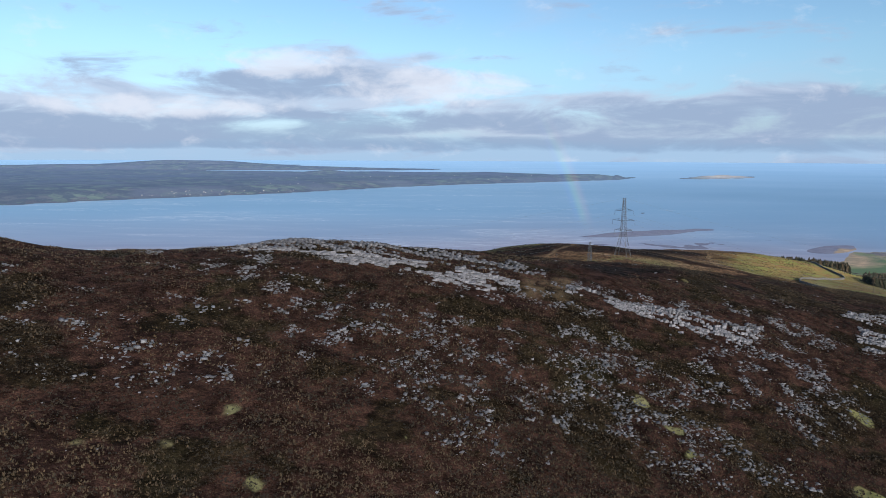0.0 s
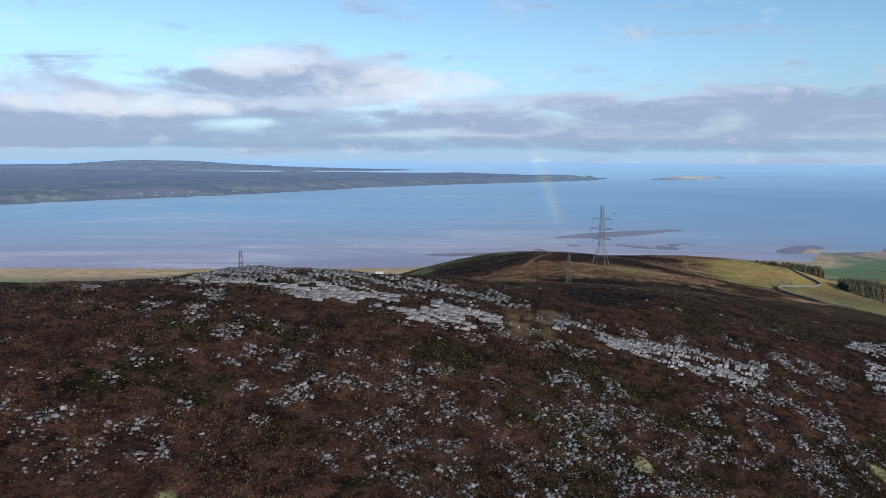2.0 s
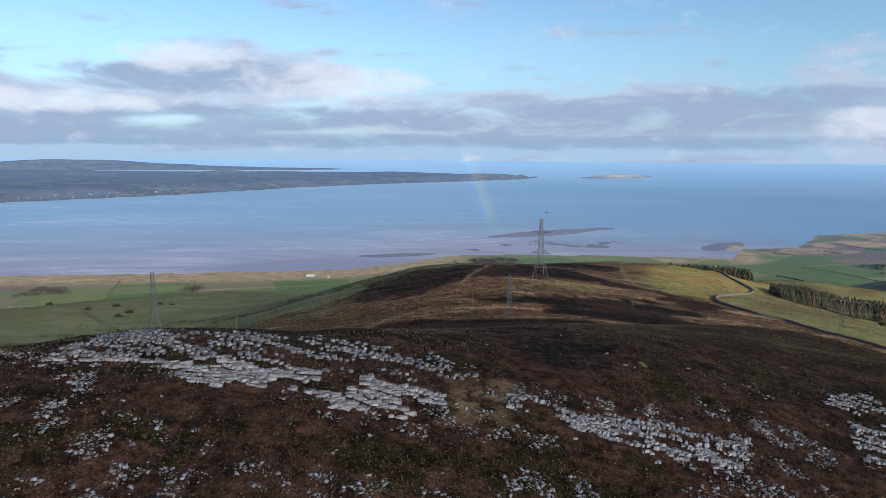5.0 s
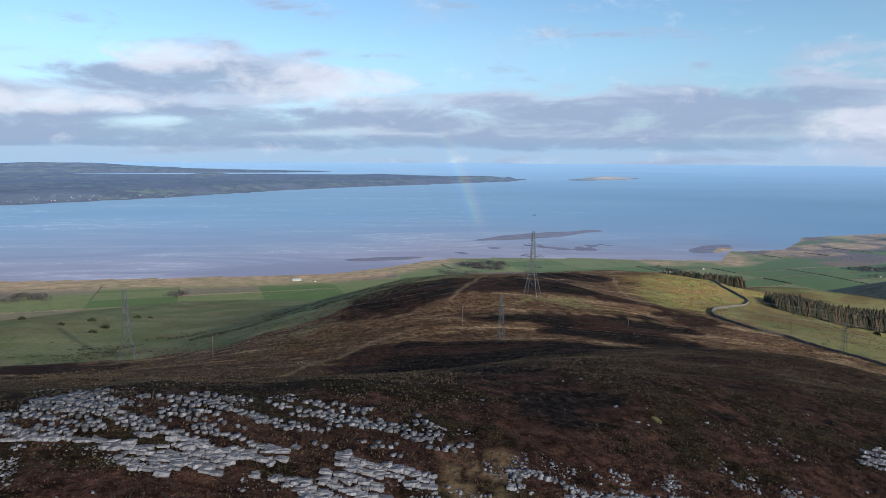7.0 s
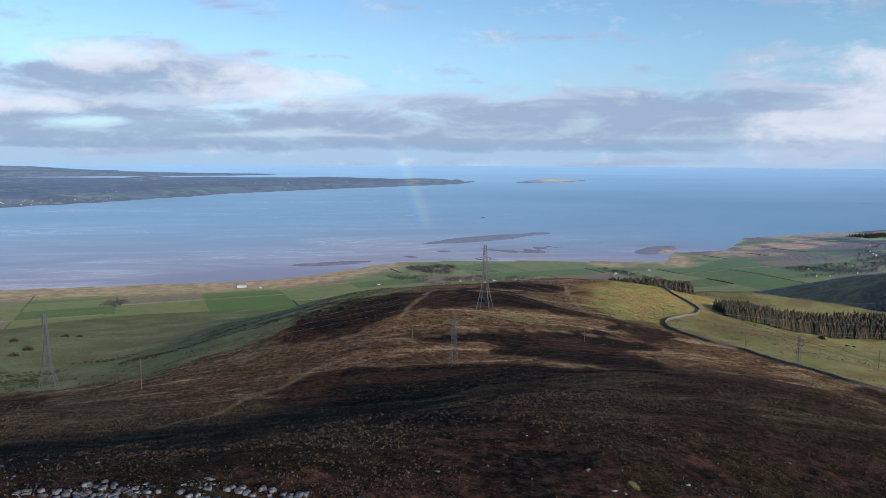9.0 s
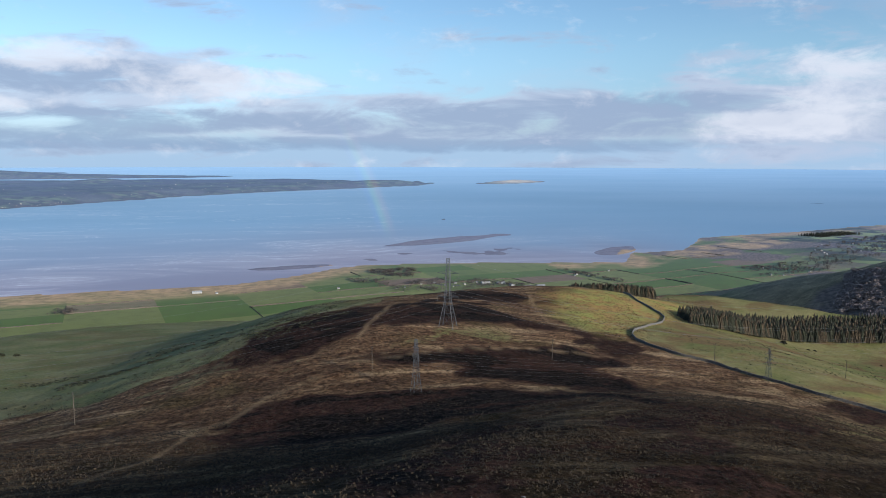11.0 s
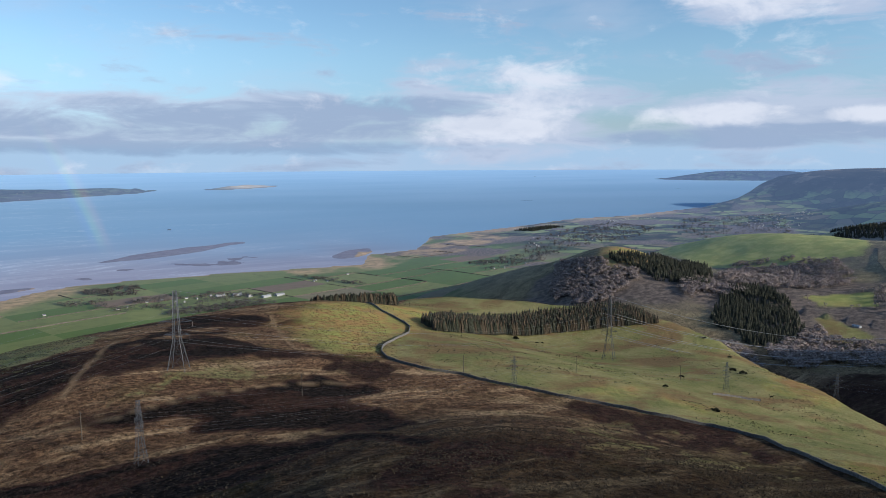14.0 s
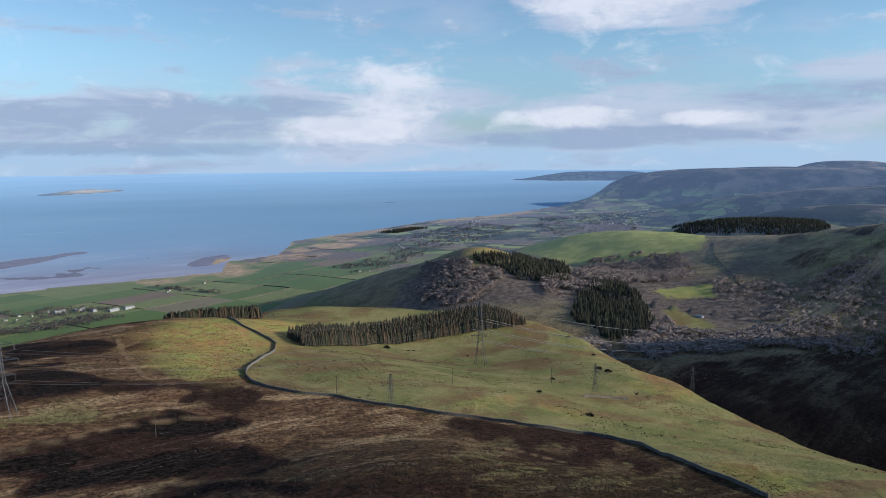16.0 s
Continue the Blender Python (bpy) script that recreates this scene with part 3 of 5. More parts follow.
        tint = mat.node_tree.nodes.new("ShaderNodeSeparateColor")
        k.link(cell.outputs["Color"], tint.inputs[0])
        fields = k.mix(k.ramp(tint.outputs[0], 0.3, 0.7), (0.055, 0.066, 0.042), (0.230, 0.265, 0.105))
        fields = k.mix(k.ramp(tint.outputs[1], 0.70, 0.85), fields, (0.170, 0.140, 0.090))
        fields = k.mix(k.math("MULTIPLY", k.ramp(rim.outputs["Distance"], 0.06, 0.02), 0.6), fields, (0.030, 0.036, 0.026))
        slopes = k.mix(k.ramp(k.noise(place, 0.0032, 5, 0.6), 0.40, 0.60), (0.050, 0.052, 0.044), (0.200, 0.158, 0.120))
        fields = k.mix(k.ramp(k.math("ADD", where.outputs[2], k.math("MULTIPLY", broad, 160)), 230, 330), fields, slopes)
        copse = k.ramp(k.noise(place, 0.0021, 6, 0.62), 0.50, 0.56)
        fields = k.mix(k.math("MULTIPLY", copse, 0.8), fields, (0.030, 0.034, 0.030))
        plough = k.mix(k.ramp(where.outputs[0], 2300, 3000), plough, fields)
        plough = k.mix(k.ramp(where.outputs[1], 4500, 5500), plough, fields)
        colour = k.mix(k.ramp(where.outputs[0], 2900, 3300), colour, fields)
    colour = k.mix(meadow, colour, plough)
    bark = k.mix(k.ramp(k.noise(place, 0.07, 5, 0.7), 0.35, 0.7), (0.090, 0.076, 0.068), (0.220, 0.176, 0.150))
    colour = k.mix(wood, colour, bark)
    sand = k.mix(k.ramp(broad, 0.35, 0.65), (0.280, 0.205, 0.120), (0.480, 0.330, 0.190))
    sand = k.mix(k.math("MULTIPLY", k.ramp(lines, 0.5, 0.7), 0.7), sand, (0.130, 0.130, 0.070))
    colour = k.mix(shore, colour, sand)
    colour = k.mix(wet, colour, k.mix(k.ramp(broad, 0.3, 0.7), (0.130, 0.128, 0.170), (0.190, 0.182, 0.225)))
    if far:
        # land across the strait tinted darker and bluer: haze put into the colour
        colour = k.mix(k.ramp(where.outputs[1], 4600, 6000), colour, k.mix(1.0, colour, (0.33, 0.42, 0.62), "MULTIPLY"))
        pale, haze_glow = mat.node_tree.nodes.new("ShaderNodeAttribute"), mat.node_tree.nodes.new("ShaderNodeAttribute")
        pale.attribute_name, haze_glow.attribute_name = "pale", "haze_glow"
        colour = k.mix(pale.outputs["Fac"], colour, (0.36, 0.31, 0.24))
        bsdf.inputs["Emission Color"].default_value = (0.165, 0.245, 0.42, 1)     # distance haze painted as a bluish glow
        k.link(k.math("MULTIPLY", haze_glow.outputs["Fac"], 0.46), bsdf.inputs["Emission Strength"])
    k.link(colour, bsdf.inputs["Base Color"])
    bsdf.inputs["Roughness"].default_value = 0.95
    bsdf.inputs["Specular IOR Level"].default_value = 0.03
    bumped(k, bsdf, k.math("ADD", k.math("ADD", fine, clump), k.math("MULTIPLY", mid, 3.0)), 0.9, 0.6)
    return mat


def sea_material(name, far):
    mat, k, bsdf, place = material(name)
    place = plan_place(mat)
    where = mat.node_tree.nodes.new("ShaderNodeSeparateXYZ")
    k.link(place, where.inputs[0])
    wide = k.noise(k.scaled(place, 0.00022, 0.00038, 1), 1.0, 4, 0.5, 0.4)
    streak = k.noise(k.scaled(place, 0.0006, 0.0019, 1), 1.0, 7, 0.62, 1.2)
    curl = k.noise(k.scaled(place, 0.0011, 0.0028, 1), 1.0, 6, 0.66, 2.6)
    near = mat.node_tree.nodes.new("ShaderNodeAttribute")
    near.attribute_name = "shallow"
    deep = k.mix(k.ramp(wide, 0.30, 0.70), (0.185, 0.325, 0.495), (0.225, 0.365, 0.535))
    silty = k.mix(k.ramp(streak, 0.34, 0.68), (0.225, 0.290, 0.420), (0.300, 0.352, 0.470))
    mask = k.math("ADD", near.outputs["Fac"], k.math("MULTIPLY", k.math("SUBTRACT", wide, 0.5), 0.5))
    west = k.ramp(where.outputs[0], 3600, -200)
    colour = k.mix(k.math("MULTIPLY", k.ramp(mask, 0.05, 0.85), west), deep, silty)
    wetsand = k.mix(k.ramp(streak, 0.42, 0.62), (0.235, 0.225, 0.305), (0.325, 0.312, 0.400))
    colour = k.mix(k.math("MULTIPLY", k.math("MULTIPLY", k.ramp(mask, 0.66, 1.0), k.ramp(where.outputs[0], 2600, 1500)), 0.75), colour, wetsand)
    foam = k.math("MULTIPLY", k.ramp(k.math("ABSOLUTE", k.math("SUBTRACT", curl, 0.5)), 0.022, 0.004), k.ramp(streak, 0.47, 0.66))
    colour = k.mix(k.math("MULTIPLY", foam, k.math("MULTIPLY", west, 0.55)), colour, (0.62, 0.68, 0.76))
    k.link(colour, bsdf.inputs["Base Color"])
    bsdf.inputs["Roughness"].default_value = 0.42
    bsdf.inputs["IOR"].default_value = 1.33
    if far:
        haze_glow = mat.node_tree.nodes.new("ShaderNodeAttribute")
        haze_glow.attribute_name = "haze_glow"
        bsdf.inputs["Emission Color"].default_value = (0.30, 0.44, 0.62, 1)       # haze over the far water, put in as emission
        k.link(k.math("MULTIPLY", haze_glow.outputs["Fac"], 0.36), bsdf.inputs["Emission Strength"])
    return mat


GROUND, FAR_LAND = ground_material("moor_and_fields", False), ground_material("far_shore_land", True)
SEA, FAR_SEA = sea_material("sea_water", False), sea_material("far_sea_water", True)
SCREE = mottled("weathered_stones", (0.050, 0.053, 0.062), (0.140, 0.144, 0.166), 1.2, 0.9, 0.8)
STEEL = mottled("galvanised_steel", (0.042, 0.047, 0.058), (0.088, 0.096, 0.112), 2.0, 0.6, 0.1, metal=0.2)
WIRE = mottled("aluminium_conductor", (0.17, 0.17, 0.18), (0.28, 0.28, 0.29), 5.0, 0.5, 0.0, metal=0.3)
GLASS_DISC = mottled("insulator_porcelain", (0.10, 0.08, 0.07), (0.20, 0.18, 0.17), 0.5, 0.25, 0.0)
ROCK = mottled("quartzite_rock", (0.030, 0.031, 0.037), (0.185, 0.188, 0.216), 0.9, 0.85, 1.0)
DRY_STONE = mottled("dry_stone", (0.050, 0.048, 0.045), (0.15, 0.14, 0.13), 0.8, 0.95, 0.8)
TIMBER = mottled("creosoted_timber", (0.05, 0.04, 0.03), (0.11, 0.09, 0.07), 0.6, 0.85, 0.3)
NEEDLES = mottled("spruce_needles", (0.010, 0.014, 0.008), (0.034, 0.036, 0.018), 2.5, 0.9, 0.5)
LARCH = mottled("bare_larch", (0.036, 0.027, 0.016), (0.090, 0.066, 0.038), 2.5, 0.9, 0.5)
HEDGEROW = mottled("hedgerow_twigs", (0.045, 0.042, 0.036), (0.120, 0.100, 0.085), 4.0, 0.95, 0.4)
TWIGS = mottled("bare_twigs", (0.170, 0.140, 0.132), (0.380, 0.310, 0.285), 3.0, 0.95, 0.4)
GORSE = mottled("gorse_leaf", (0.016, 0.020, 0.008), (0.045, 0.045, 0.020), 0.8, 0.9, 0.5)
BARK = mottled("bark", (0.04, 0.032, 0.026), (0.09, 0.075, 0.06), 0.5, 0.95, 0.6)
LING = mottled("ling_tufts", (0.010, 0.0085, 0.006), (0.026, 0.019, 0.012), 1.5, 0.95, 0.2)
BENT = mottled("bent_grass", (0.034, 0.025, 0.014), (0.076, 0.054, 0.031), 1.5, 0.95, 0.2)
RENDER_WALL = mottled("whitewashed_render", (0.32, 0.315, 0.30), (0.52, 0.51, 0.49), 3.0, 0.9, 0.2)
SLATE_ROOF = mottled("slate_roof", (0.07, 0.075, 0.09), (0.14, 0.145, 0.16), 1.5, 0.6, 0.3)
SHED_SHEET = mottled("barn_sheeting", (0.20, 0.21, 0.22), (0.36, 0.37, 0.38), 3.0, 0.6, 0.2)


# ---- mesh helpers ----
def mesh_object(name, verts, faces, mat, parent=None, smooth=False):
    me = bpy.data.meshes.new(name)
    me.from_pydata([tuple(v) for v in verts] if not isinstance(verts, np.ndarray) else verts.tolist(), [], faces if not isinstance(faces, np.ndarray) else faces.tolist())
    me.materials.append(mat)
    if smooth:
        me.polygons.foreach_set("use_smooth", np.ones(len(me.polygons), bool))
    me.update()
    ob = new(name, me)
    if parent is not None:
        ob.parent = parent
    return ob


def part(name, bm, mat, parent, label=""):
    me = bpy.data.meshes.new(name)
    bm.to_mesh(me)
    bm.free()
    me.materials.append(mat)
    ob = new(name, me)
    ob.parent = parent
    return tagged(ob, label)


def bar(bm, a, b, thick, sides=4, end=None):
    """A straight bar from a to b."""
    a, b = Vector(a), Vector(b)
    d = b - a
    if d.length < 1e-6:
        return
    q = d.to_track_quat("Z", "Y").to_matrix()
    rings = []
    for p, w in ((a, thick), (b, thick if end is None else end)):
        rings.append([bm.verts.new(p + q @ Vector((math.cos(t) * w / 2, math.sin(t) * w / 2, 0))) for t in [math.tau * (i + 0.5) / sides for i in range(sides)]])
    for i in range(sides):
        bm.faces.new((rings[0][i], rings[0][(i + 1) % sides], rings[1][(i + 1) % sides], rings[1][i]))
    bm.faces.new(rings[0][::-1])
    bm.faces.new(rings[1])


# ---- ground and sea, one sheet each on the same rays from HUB ----
def polar_grid():
    fine = np.arange(-43.0, 84.0, 0.19)
    coarse = np.arange(84.0, 317.0 - 0.1, 4.0)
    az = np.radians(np.concatenate([fine, coarse]))
    r = [0.02, 2.0, 4.0, 6.0, 8.0]
    while r[-1] < 44000:
        s = 0.04 if r[-1] < 50 else 0.011 if r[-1] < 350 else 0.0125 if r[-1] < 1600 else 0.014 if r[-1] < 6000 else 0.026
        r.append(r[-1] * (1 + s))
    return az, np.array(r)


AZ, RAD = polar_grid()


def sheet(name, x, y, z, rows, mat, colours):
    """A closed polar sheet from grid places; rows: which rings it takes in."""
    p, _ = drawn_in(np.stack([x, y, z], -1)[rows])
    nr, na = p.shape[:2]
    i, j = np.meshgrid(np.arange(nr - 1), np.arange(na), indexing="ij")
    jn = (j + 1) % na
    quads = np.stack([i * na + j, (i + 1) * na + j, (i + 1) * na + jn, i * na + jn], -1).reshape(-1, 4)
    me = bpy.data.meshes.new(name)
    me.vertices.add(nr * na)
    me.vertices.foreach_set("co", p.reshape(-1))
    me.loops.add(quads.size)
    me.loops.foreach_set("vertex_index", quads.reshape(-1).astype(np.int32))
    me.polygons.add(len(quads))
    me.polygons.foreach_set("loop_start", (np.arange(len(quads)) * 4).astype(np.int32))
    me.polygons.foreach_set("use_smooth", np.ones(len(quads), bool))
    me.update(calc_edges=True)
    me.validate()
    me.materials.append(mat)
    for key, value in colours.items():
        if key == "plan":
            at = me.attributes.new(key, "FLOAT_VECTOR", "POINT")
            at.data.foreach_set("vector", value[rows].reshape(-1).astype(np.float32))
        elif value.ndim == 3:
            at = me.attributes.new(key, "FLOAT_COLOR", "POINT")
            at.data.foreach_set("color", value[rows].reshape(-1).astype(np.float32))
        else:
            at = me.attributes.new(key, "FLOAT", "POINT")
            at.data.foreach_set("value", value[rows].reshape(-1).astype(np.float32))
    return new(name, me)


def build_sheets():
    rr, aa = np.meshgrid(RAD, AZ, indexing="ij")
    x, y = HUB[0] + rr * np.sin(aa), HUB[1] + rr * np.cos(aa)
    z = ground_height(x, y)
    heather, grass, wet, meadow, wood, shore, dry = covers(x, y, z)
    one = np.stack([heather, grass, wet, meadow], -1)
    two = np.stack([wood, shore, dry, np.ones_like(dry)], -1)
    plan = np.stack([x, y, z], -1)
    # strength of the painted haze, growing with distance
    haze_glow = 1 - np.exp(-np.maximum(rr - 2100, 0) / 5500)
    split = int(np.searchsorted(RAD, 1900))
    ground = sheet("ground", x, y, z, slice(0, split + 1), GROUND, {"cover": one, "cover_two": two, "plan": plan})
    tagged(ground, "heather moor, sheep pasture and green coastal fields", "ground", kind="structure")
    pale = hill(x, y, 4850, 14950, 1.6, 800, 300, 36, 2.2) * (fractal(x, y, 150, 13, 3) + 0.3)
    back = sheet("backdrop", x, y, z, slice(split, None), FAR_LAND, {"cover": one, "cover_two": two, "plan": plan, "pale": np.clip(pale, 0, 1), "haze_glow": haze_glow})
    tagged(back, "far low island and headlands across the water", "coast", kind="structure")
    first, last = int(np.searchsorted(RAD, 2300)), int(np.searchsorted(RAD, 9000))
    d = np.maximum(inland(x, y), -9000)
    shallow = np.clip(1 + d / 2600, 0, 1)
    plan = np.stack([x, y, np.zeros_like(z)], -1)
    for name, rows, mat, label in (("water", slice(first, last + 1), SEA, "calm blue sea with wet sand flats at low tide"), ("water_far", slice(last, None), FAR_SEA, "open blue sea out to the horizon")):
        sea = sheet(name, x, y, np.zeros_like(z), rows, mat, {"shallow": shallow, "plan": plan, "haze_glow": 1 - np.exp(-np.maximum(rr - 9000, 0) / 12000)})
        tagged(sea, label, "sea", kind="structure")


build_sheets()

# ---- pylons ----
def pylon(height, base, waist, arms, name="pylon"):
    """A lattice tower: four legs, panels of bracing, arms on both sides with insulators, a peak. arms: (height, reach)."""
    top = new(name)
    knee = height * 0.40
    tip = 0.45 * waist

    def half(z):
        return base + (waist - base) * (z / knee) if z < knee else waist + (tip - waist) * ((z - knee) / (height - knee))

    levels = [0.0]
    while levels[-1] < height * 0.95:
        levels.append(min(levels[-1] + max(2.1 * half(levels[-1]), height * 0.045), height))
    levels[-1] = height
    corners = [(1, 1), (-1, 1), (-1, -1), (1, -1)]
    thick = height * 0.0072
    for cx, cy in corners:
        bm = bmesh.new()
        for a, b in zip(levels, levels[1:]):
            bar(bm, (cx * half(a), cy * half(a), a), (cx * half(b), cy * half(b), b), thick)
        part("leg", bm, STEEL, top)
    for a, b in zip(levels, levels[1:]):
        bm = bmesh.new()
        for (ax, ay), (bx, by) in zip(corners, corners[1:] + corners[:1]):
            p, q = half(a), half(b)
            bar(bm, (ax * p, ay * p, a), (bx * q, by * q, b), thick * 0.36)
            bar(bm, (bx * p, by * p, a), (ax * q, ay * q, b), thick * 0.36)
            bar(bm, (ax * q, ay * q, b), (bx * q, by * q, b), thick * 0.5)
        part("bracing", bm, STEEL, top)
    for z, reach in arms:
        w = half(z)
        for side in (1, -1):
            bm = bmesh.new()
            end = (side * reach, 0, z + 0.3)
            for cy in (1, -1):
                bar(bm, (side * w, cy * w, z), end, thick * 0.8)
                bar(bm, (side * half(z + height * 0.045), cy * half(z + height * 0.045), z + height * 0.045), end, thick * 0.5)
                for f in (0.35, 0.7):
                    bar(bm, (side * (w + (reach - w) * f), cy * w * (1 - f), z + 0.3 * f), (side * (w + (reach - w) * f), cy * w * (1 - f) * 0.9, z + height * 0.045 * (1 - f) + 0.3 * f), thick * 0.4)
            arm = part("cross_arm", bm, STEEL, top)
            bm = bmesh.new()
            drop = height * 0.075
            bar(bm, end, (side * reach, 0, z + 0.3 - drop), thick * 0.35)
            for i in range(5):
                zz = z - drop * (0.2 + 0.16 * i)
                bar(bm, (side * reach, 0, zz), (side * reach, 0, zz + 0.12), thick * 1.3, 6)
            part("insulator", bm, GLASS_DISC, arm, "brown string insulator")
    return top


def standing(ob, x, y, turn, label, sink=0.3, group="", category="pylon"):
    p, k = on_ground(x, y)
    ob.matrix_basis = Matrix.Translation(p - Vector((0, 0, sink))) @ pose(0, 0, 0, 0, 0, turn) @ Matrix.Scale(k, 4)
    return tagged(ob, label, category, group)


GREAT_ARMS = [(19.8, 6.8), (27.1, 8.6), (34.4, 7.1)]
SMALL_ARMS = [(15.0, 3.4), (18.8, 3.9), (22.6, 3.1)]
great = pylon(44.0, 4.8, 1.75, GREAT_ARMS)
small = pylon(27.4, 2.2, 1.15, SMALL_ARMS)
G_LABEL, S_LABEL = "tall grey steel lattice pylon with three cross arms", "slim grey steel lattice pylon on the hillside"
TALL = [(180, 530, -30), (645, 659, -58), (-77, 500, -80), (2230, 631, -80)]
SLIM = [(140, 414, -74, 0.91), (362, 467, -78, 0.75), (605, 489, -84, 0.95), (735, 466, -88, 0.9), (1545, 607, -80, 1.2)]
for i, (x, y, turn) in enumerate(TALL):
    ob = great if i == 0 else copy_thing(great, Matrix())
    standing(ob, x, y, turn, G_LABEL, group="tall pylons")
    if i == 1:
        ob.matrix_basis = ob.matrix_basis @ Matrix.Diagonal((1.25, 1.25, 1.58, 1))
for i, (x, y, turn, tall) in enumerate(SLIM):
    ob = small if i == 0 else copy_thing(small, Matrix())
    standing(ob, x, y, turn, S_LABEL, group="slim pylons")
    ob.matrix_basis = ob.matrix_basis @ Matrix.Scale(tall, 4)


# ---- scattering many small pieces in one mesh ----
def template(bm):
    """Vertices and triangles of a small mesh, as arrays."""
    bmesh.ops.triangulate(bm, faces=bm.faces)
    bm.verts.ensure_lookup_table()
    v = np.array([p.co for p in bm.verts])
    f = np.array([[p.index for p in face.verts] for face in bm.faces])
    bm.free()
    return v, f


def scattered(name, shapes, x, y, size, mat, rng, lift=0.0, lean=0.15, stretch=None, on=None):
    """One mesh of many pieces that stand on the ground at x, y, with the given sizes, each turned at random."""
    z = ground_height(x, y) if on is None else on
    base, k = drawn_in(np.stack([x, y, z], -1))
    pick = rng.integers(0, len(shapes), len(x))
    turn = rng.uniform(0, math.tau, len(x))
    tilt = rng.normal(0, lean, (len(x), 2))
    verts, faces, count = [], [], 0
    for s, (v, f) in enumerate(shapes):
        m = np.nonzero(pick == s)[0]
        if not len(m):
            continue
        c, sn = np.cos(turn[m])[:, None], np.sin(turn[m])[:, None]
        grow = (size[m] * k[m])[:, None, None] * (np.ones(3) if stretch is None else stretch[m][:, None, :])
        p = v[None] * grow
        q = np.stack([p[..., 0] * c - p[..., 1] * sn + p[..., 2] * tilt[m, :1], p[..., 0] * sn + p[..., 1] * c + p[..., 2] * tilt[m, 1:], p[..., 2]], -1)
        q = q + base[m][:, None, :] + np.array([0, 0, lift])
        verts.append(q.reshape(-1, 3))
        faces.append((f[None] + (np.arange(len(m)) * len(v))[:, None, None] + count).reshape(-1, 3))
        count += len(m) * len(v)
    verts, faces = np.concatenate(verts), np.concatenate(faces)
    me = bpy.data.meshes.new(name)
    me.vertices.add(len(verts))
    me.vertices.foreach_set("co", verts.reshape(-1))
    me.loops.add(faces.size)
    me.loops.foreach_set("vertex_index", faces.reshape(-1).astype(np.int32))
    me.polygons.add(len(faces))
    me.polygons.foreach_set("loop_start", (np.arange(len(faces)) * 3).astype(np.int32))
    me.update(calc_edges=True)
    me.materials.append(mat)
    return new(name, me)


def island_tint(mat):
    """Lets the pieces of a joined mesh differ from one another."""
    k = Nodes(mat.node_tree)
    bsdf = mat.node_tree.nodes["Principled BSDF"]
    old = bsdf.inputs["Base Color"].links[0].from_socket
    geo = mat.node_tree.nodes.new("ShaderNodeNewGeometry")
    tint = k.mix(geo.outputs["Random Per Island"], (0.62, 0.62, 0.62), (1.35, 1.32, 1.28))
    k.link(k.mix(1.0, old, tint, "MULTIPLY"), bsdf.inputs["Base Color"])


for m in (ROCK, SCREE, LING, BENT, TWIGS, NEEDLES, LARCH, GORSE, HEDGEROW, RENDER_WALL):
    island_tint(m)


def shard(rng):
    """A small broken stone with flat faces and sharp corners."""
    bm = bmesh.new()
    bmesh.ops.create_cube(bm, size=1.0)
    for v in bm.verts:
        v.co = Vector((v.co.x * rng.uniform(0.5, 1.25), v.co.y * rng.uniform(0.5, 1.25), v.co.z * rng.uniform(0.4, 1.1)))
    return template(bm)


def slab(rng):
    """A weathered block with broken corners and an uneven top, lying on its bed."""
    bm = bmesh.new()
    bmesh.ops.create_cube(bm, size=1.0)
    bmesh.ops.subdivide_edges(bm, edges=list(bm.edges), cuts=1, use_grid_fill=True)
    for v in bm.verts:
        corner = max(0.0, abs(v.co.x) + abs(v.co.y) - 0.75)
        v.co *= 1 - 0.35 * corner * rng.uniform(0.2, 1.3)
        v.co += Vector((rng.uniform(-0.10, 0.10), rng.uniform(-0.10, 0.10), rng.uniform(-0.16, 0.16)))
    return template(bm)


def tuft(rng, blades, spread, tall):
    bm = bmesh.new()
    for _ in range(blades):
        a, r = rng.uniform(0, math.tau), spread * rng.uniform(0.1, 1)
        foot = Vector((math.cos(a) * r, math.sin(a) * r, -0.05))
        out = Vector((math.cos(a), math.sin(a), 0)) * rng.uniform(0.1, 0.5)
        side = Vector((-math.sin(a), math.cos(a), 0)) * rng.uniform(0.14, 0.26)
        tip = foot + out + Vector((0, 0, tall * rng.uniform(0.6, 1.1)))
        bm.faces.new([bm.verts.new(p) for p in (foot - side, foot + side, tip)])
    return template(bm)


def spruce(rng, tiers=6, points=7, wide=0.20):
    """A conifer 1 high: ragged skirts of branches on a thin stem."""
    bm = bmesh.new()
    for t in range(tiers):
        z = 0.08 + 0.86 * t / tiers
        r = wide * (1 - 0.86 * t / tiers)
        top = bm.verts.new((rng.normal(0, 0.006), rng.normal(0, 0.006), min(z + 0.28, 1.0)))
        ring = []
        for i in range(points * 2):
            a = math.tau * i / (points * 2) + t
            rr = r * (rng.uniform(0.85, 1.15) if i % 2 else rng.uniform(0.45, 0.65))
            ring.append(bm.verts.new((math.cos(a) * rr, math.sin(a) * rr, z + (0 if i % 2 else 0.05) + rng.uniform(-0.02, 0.02))))
        for i in range(points * 2):
            bm.faces.new((ring[i], ring[(i + 1) % (points * 2)], top))
    return template(bm)


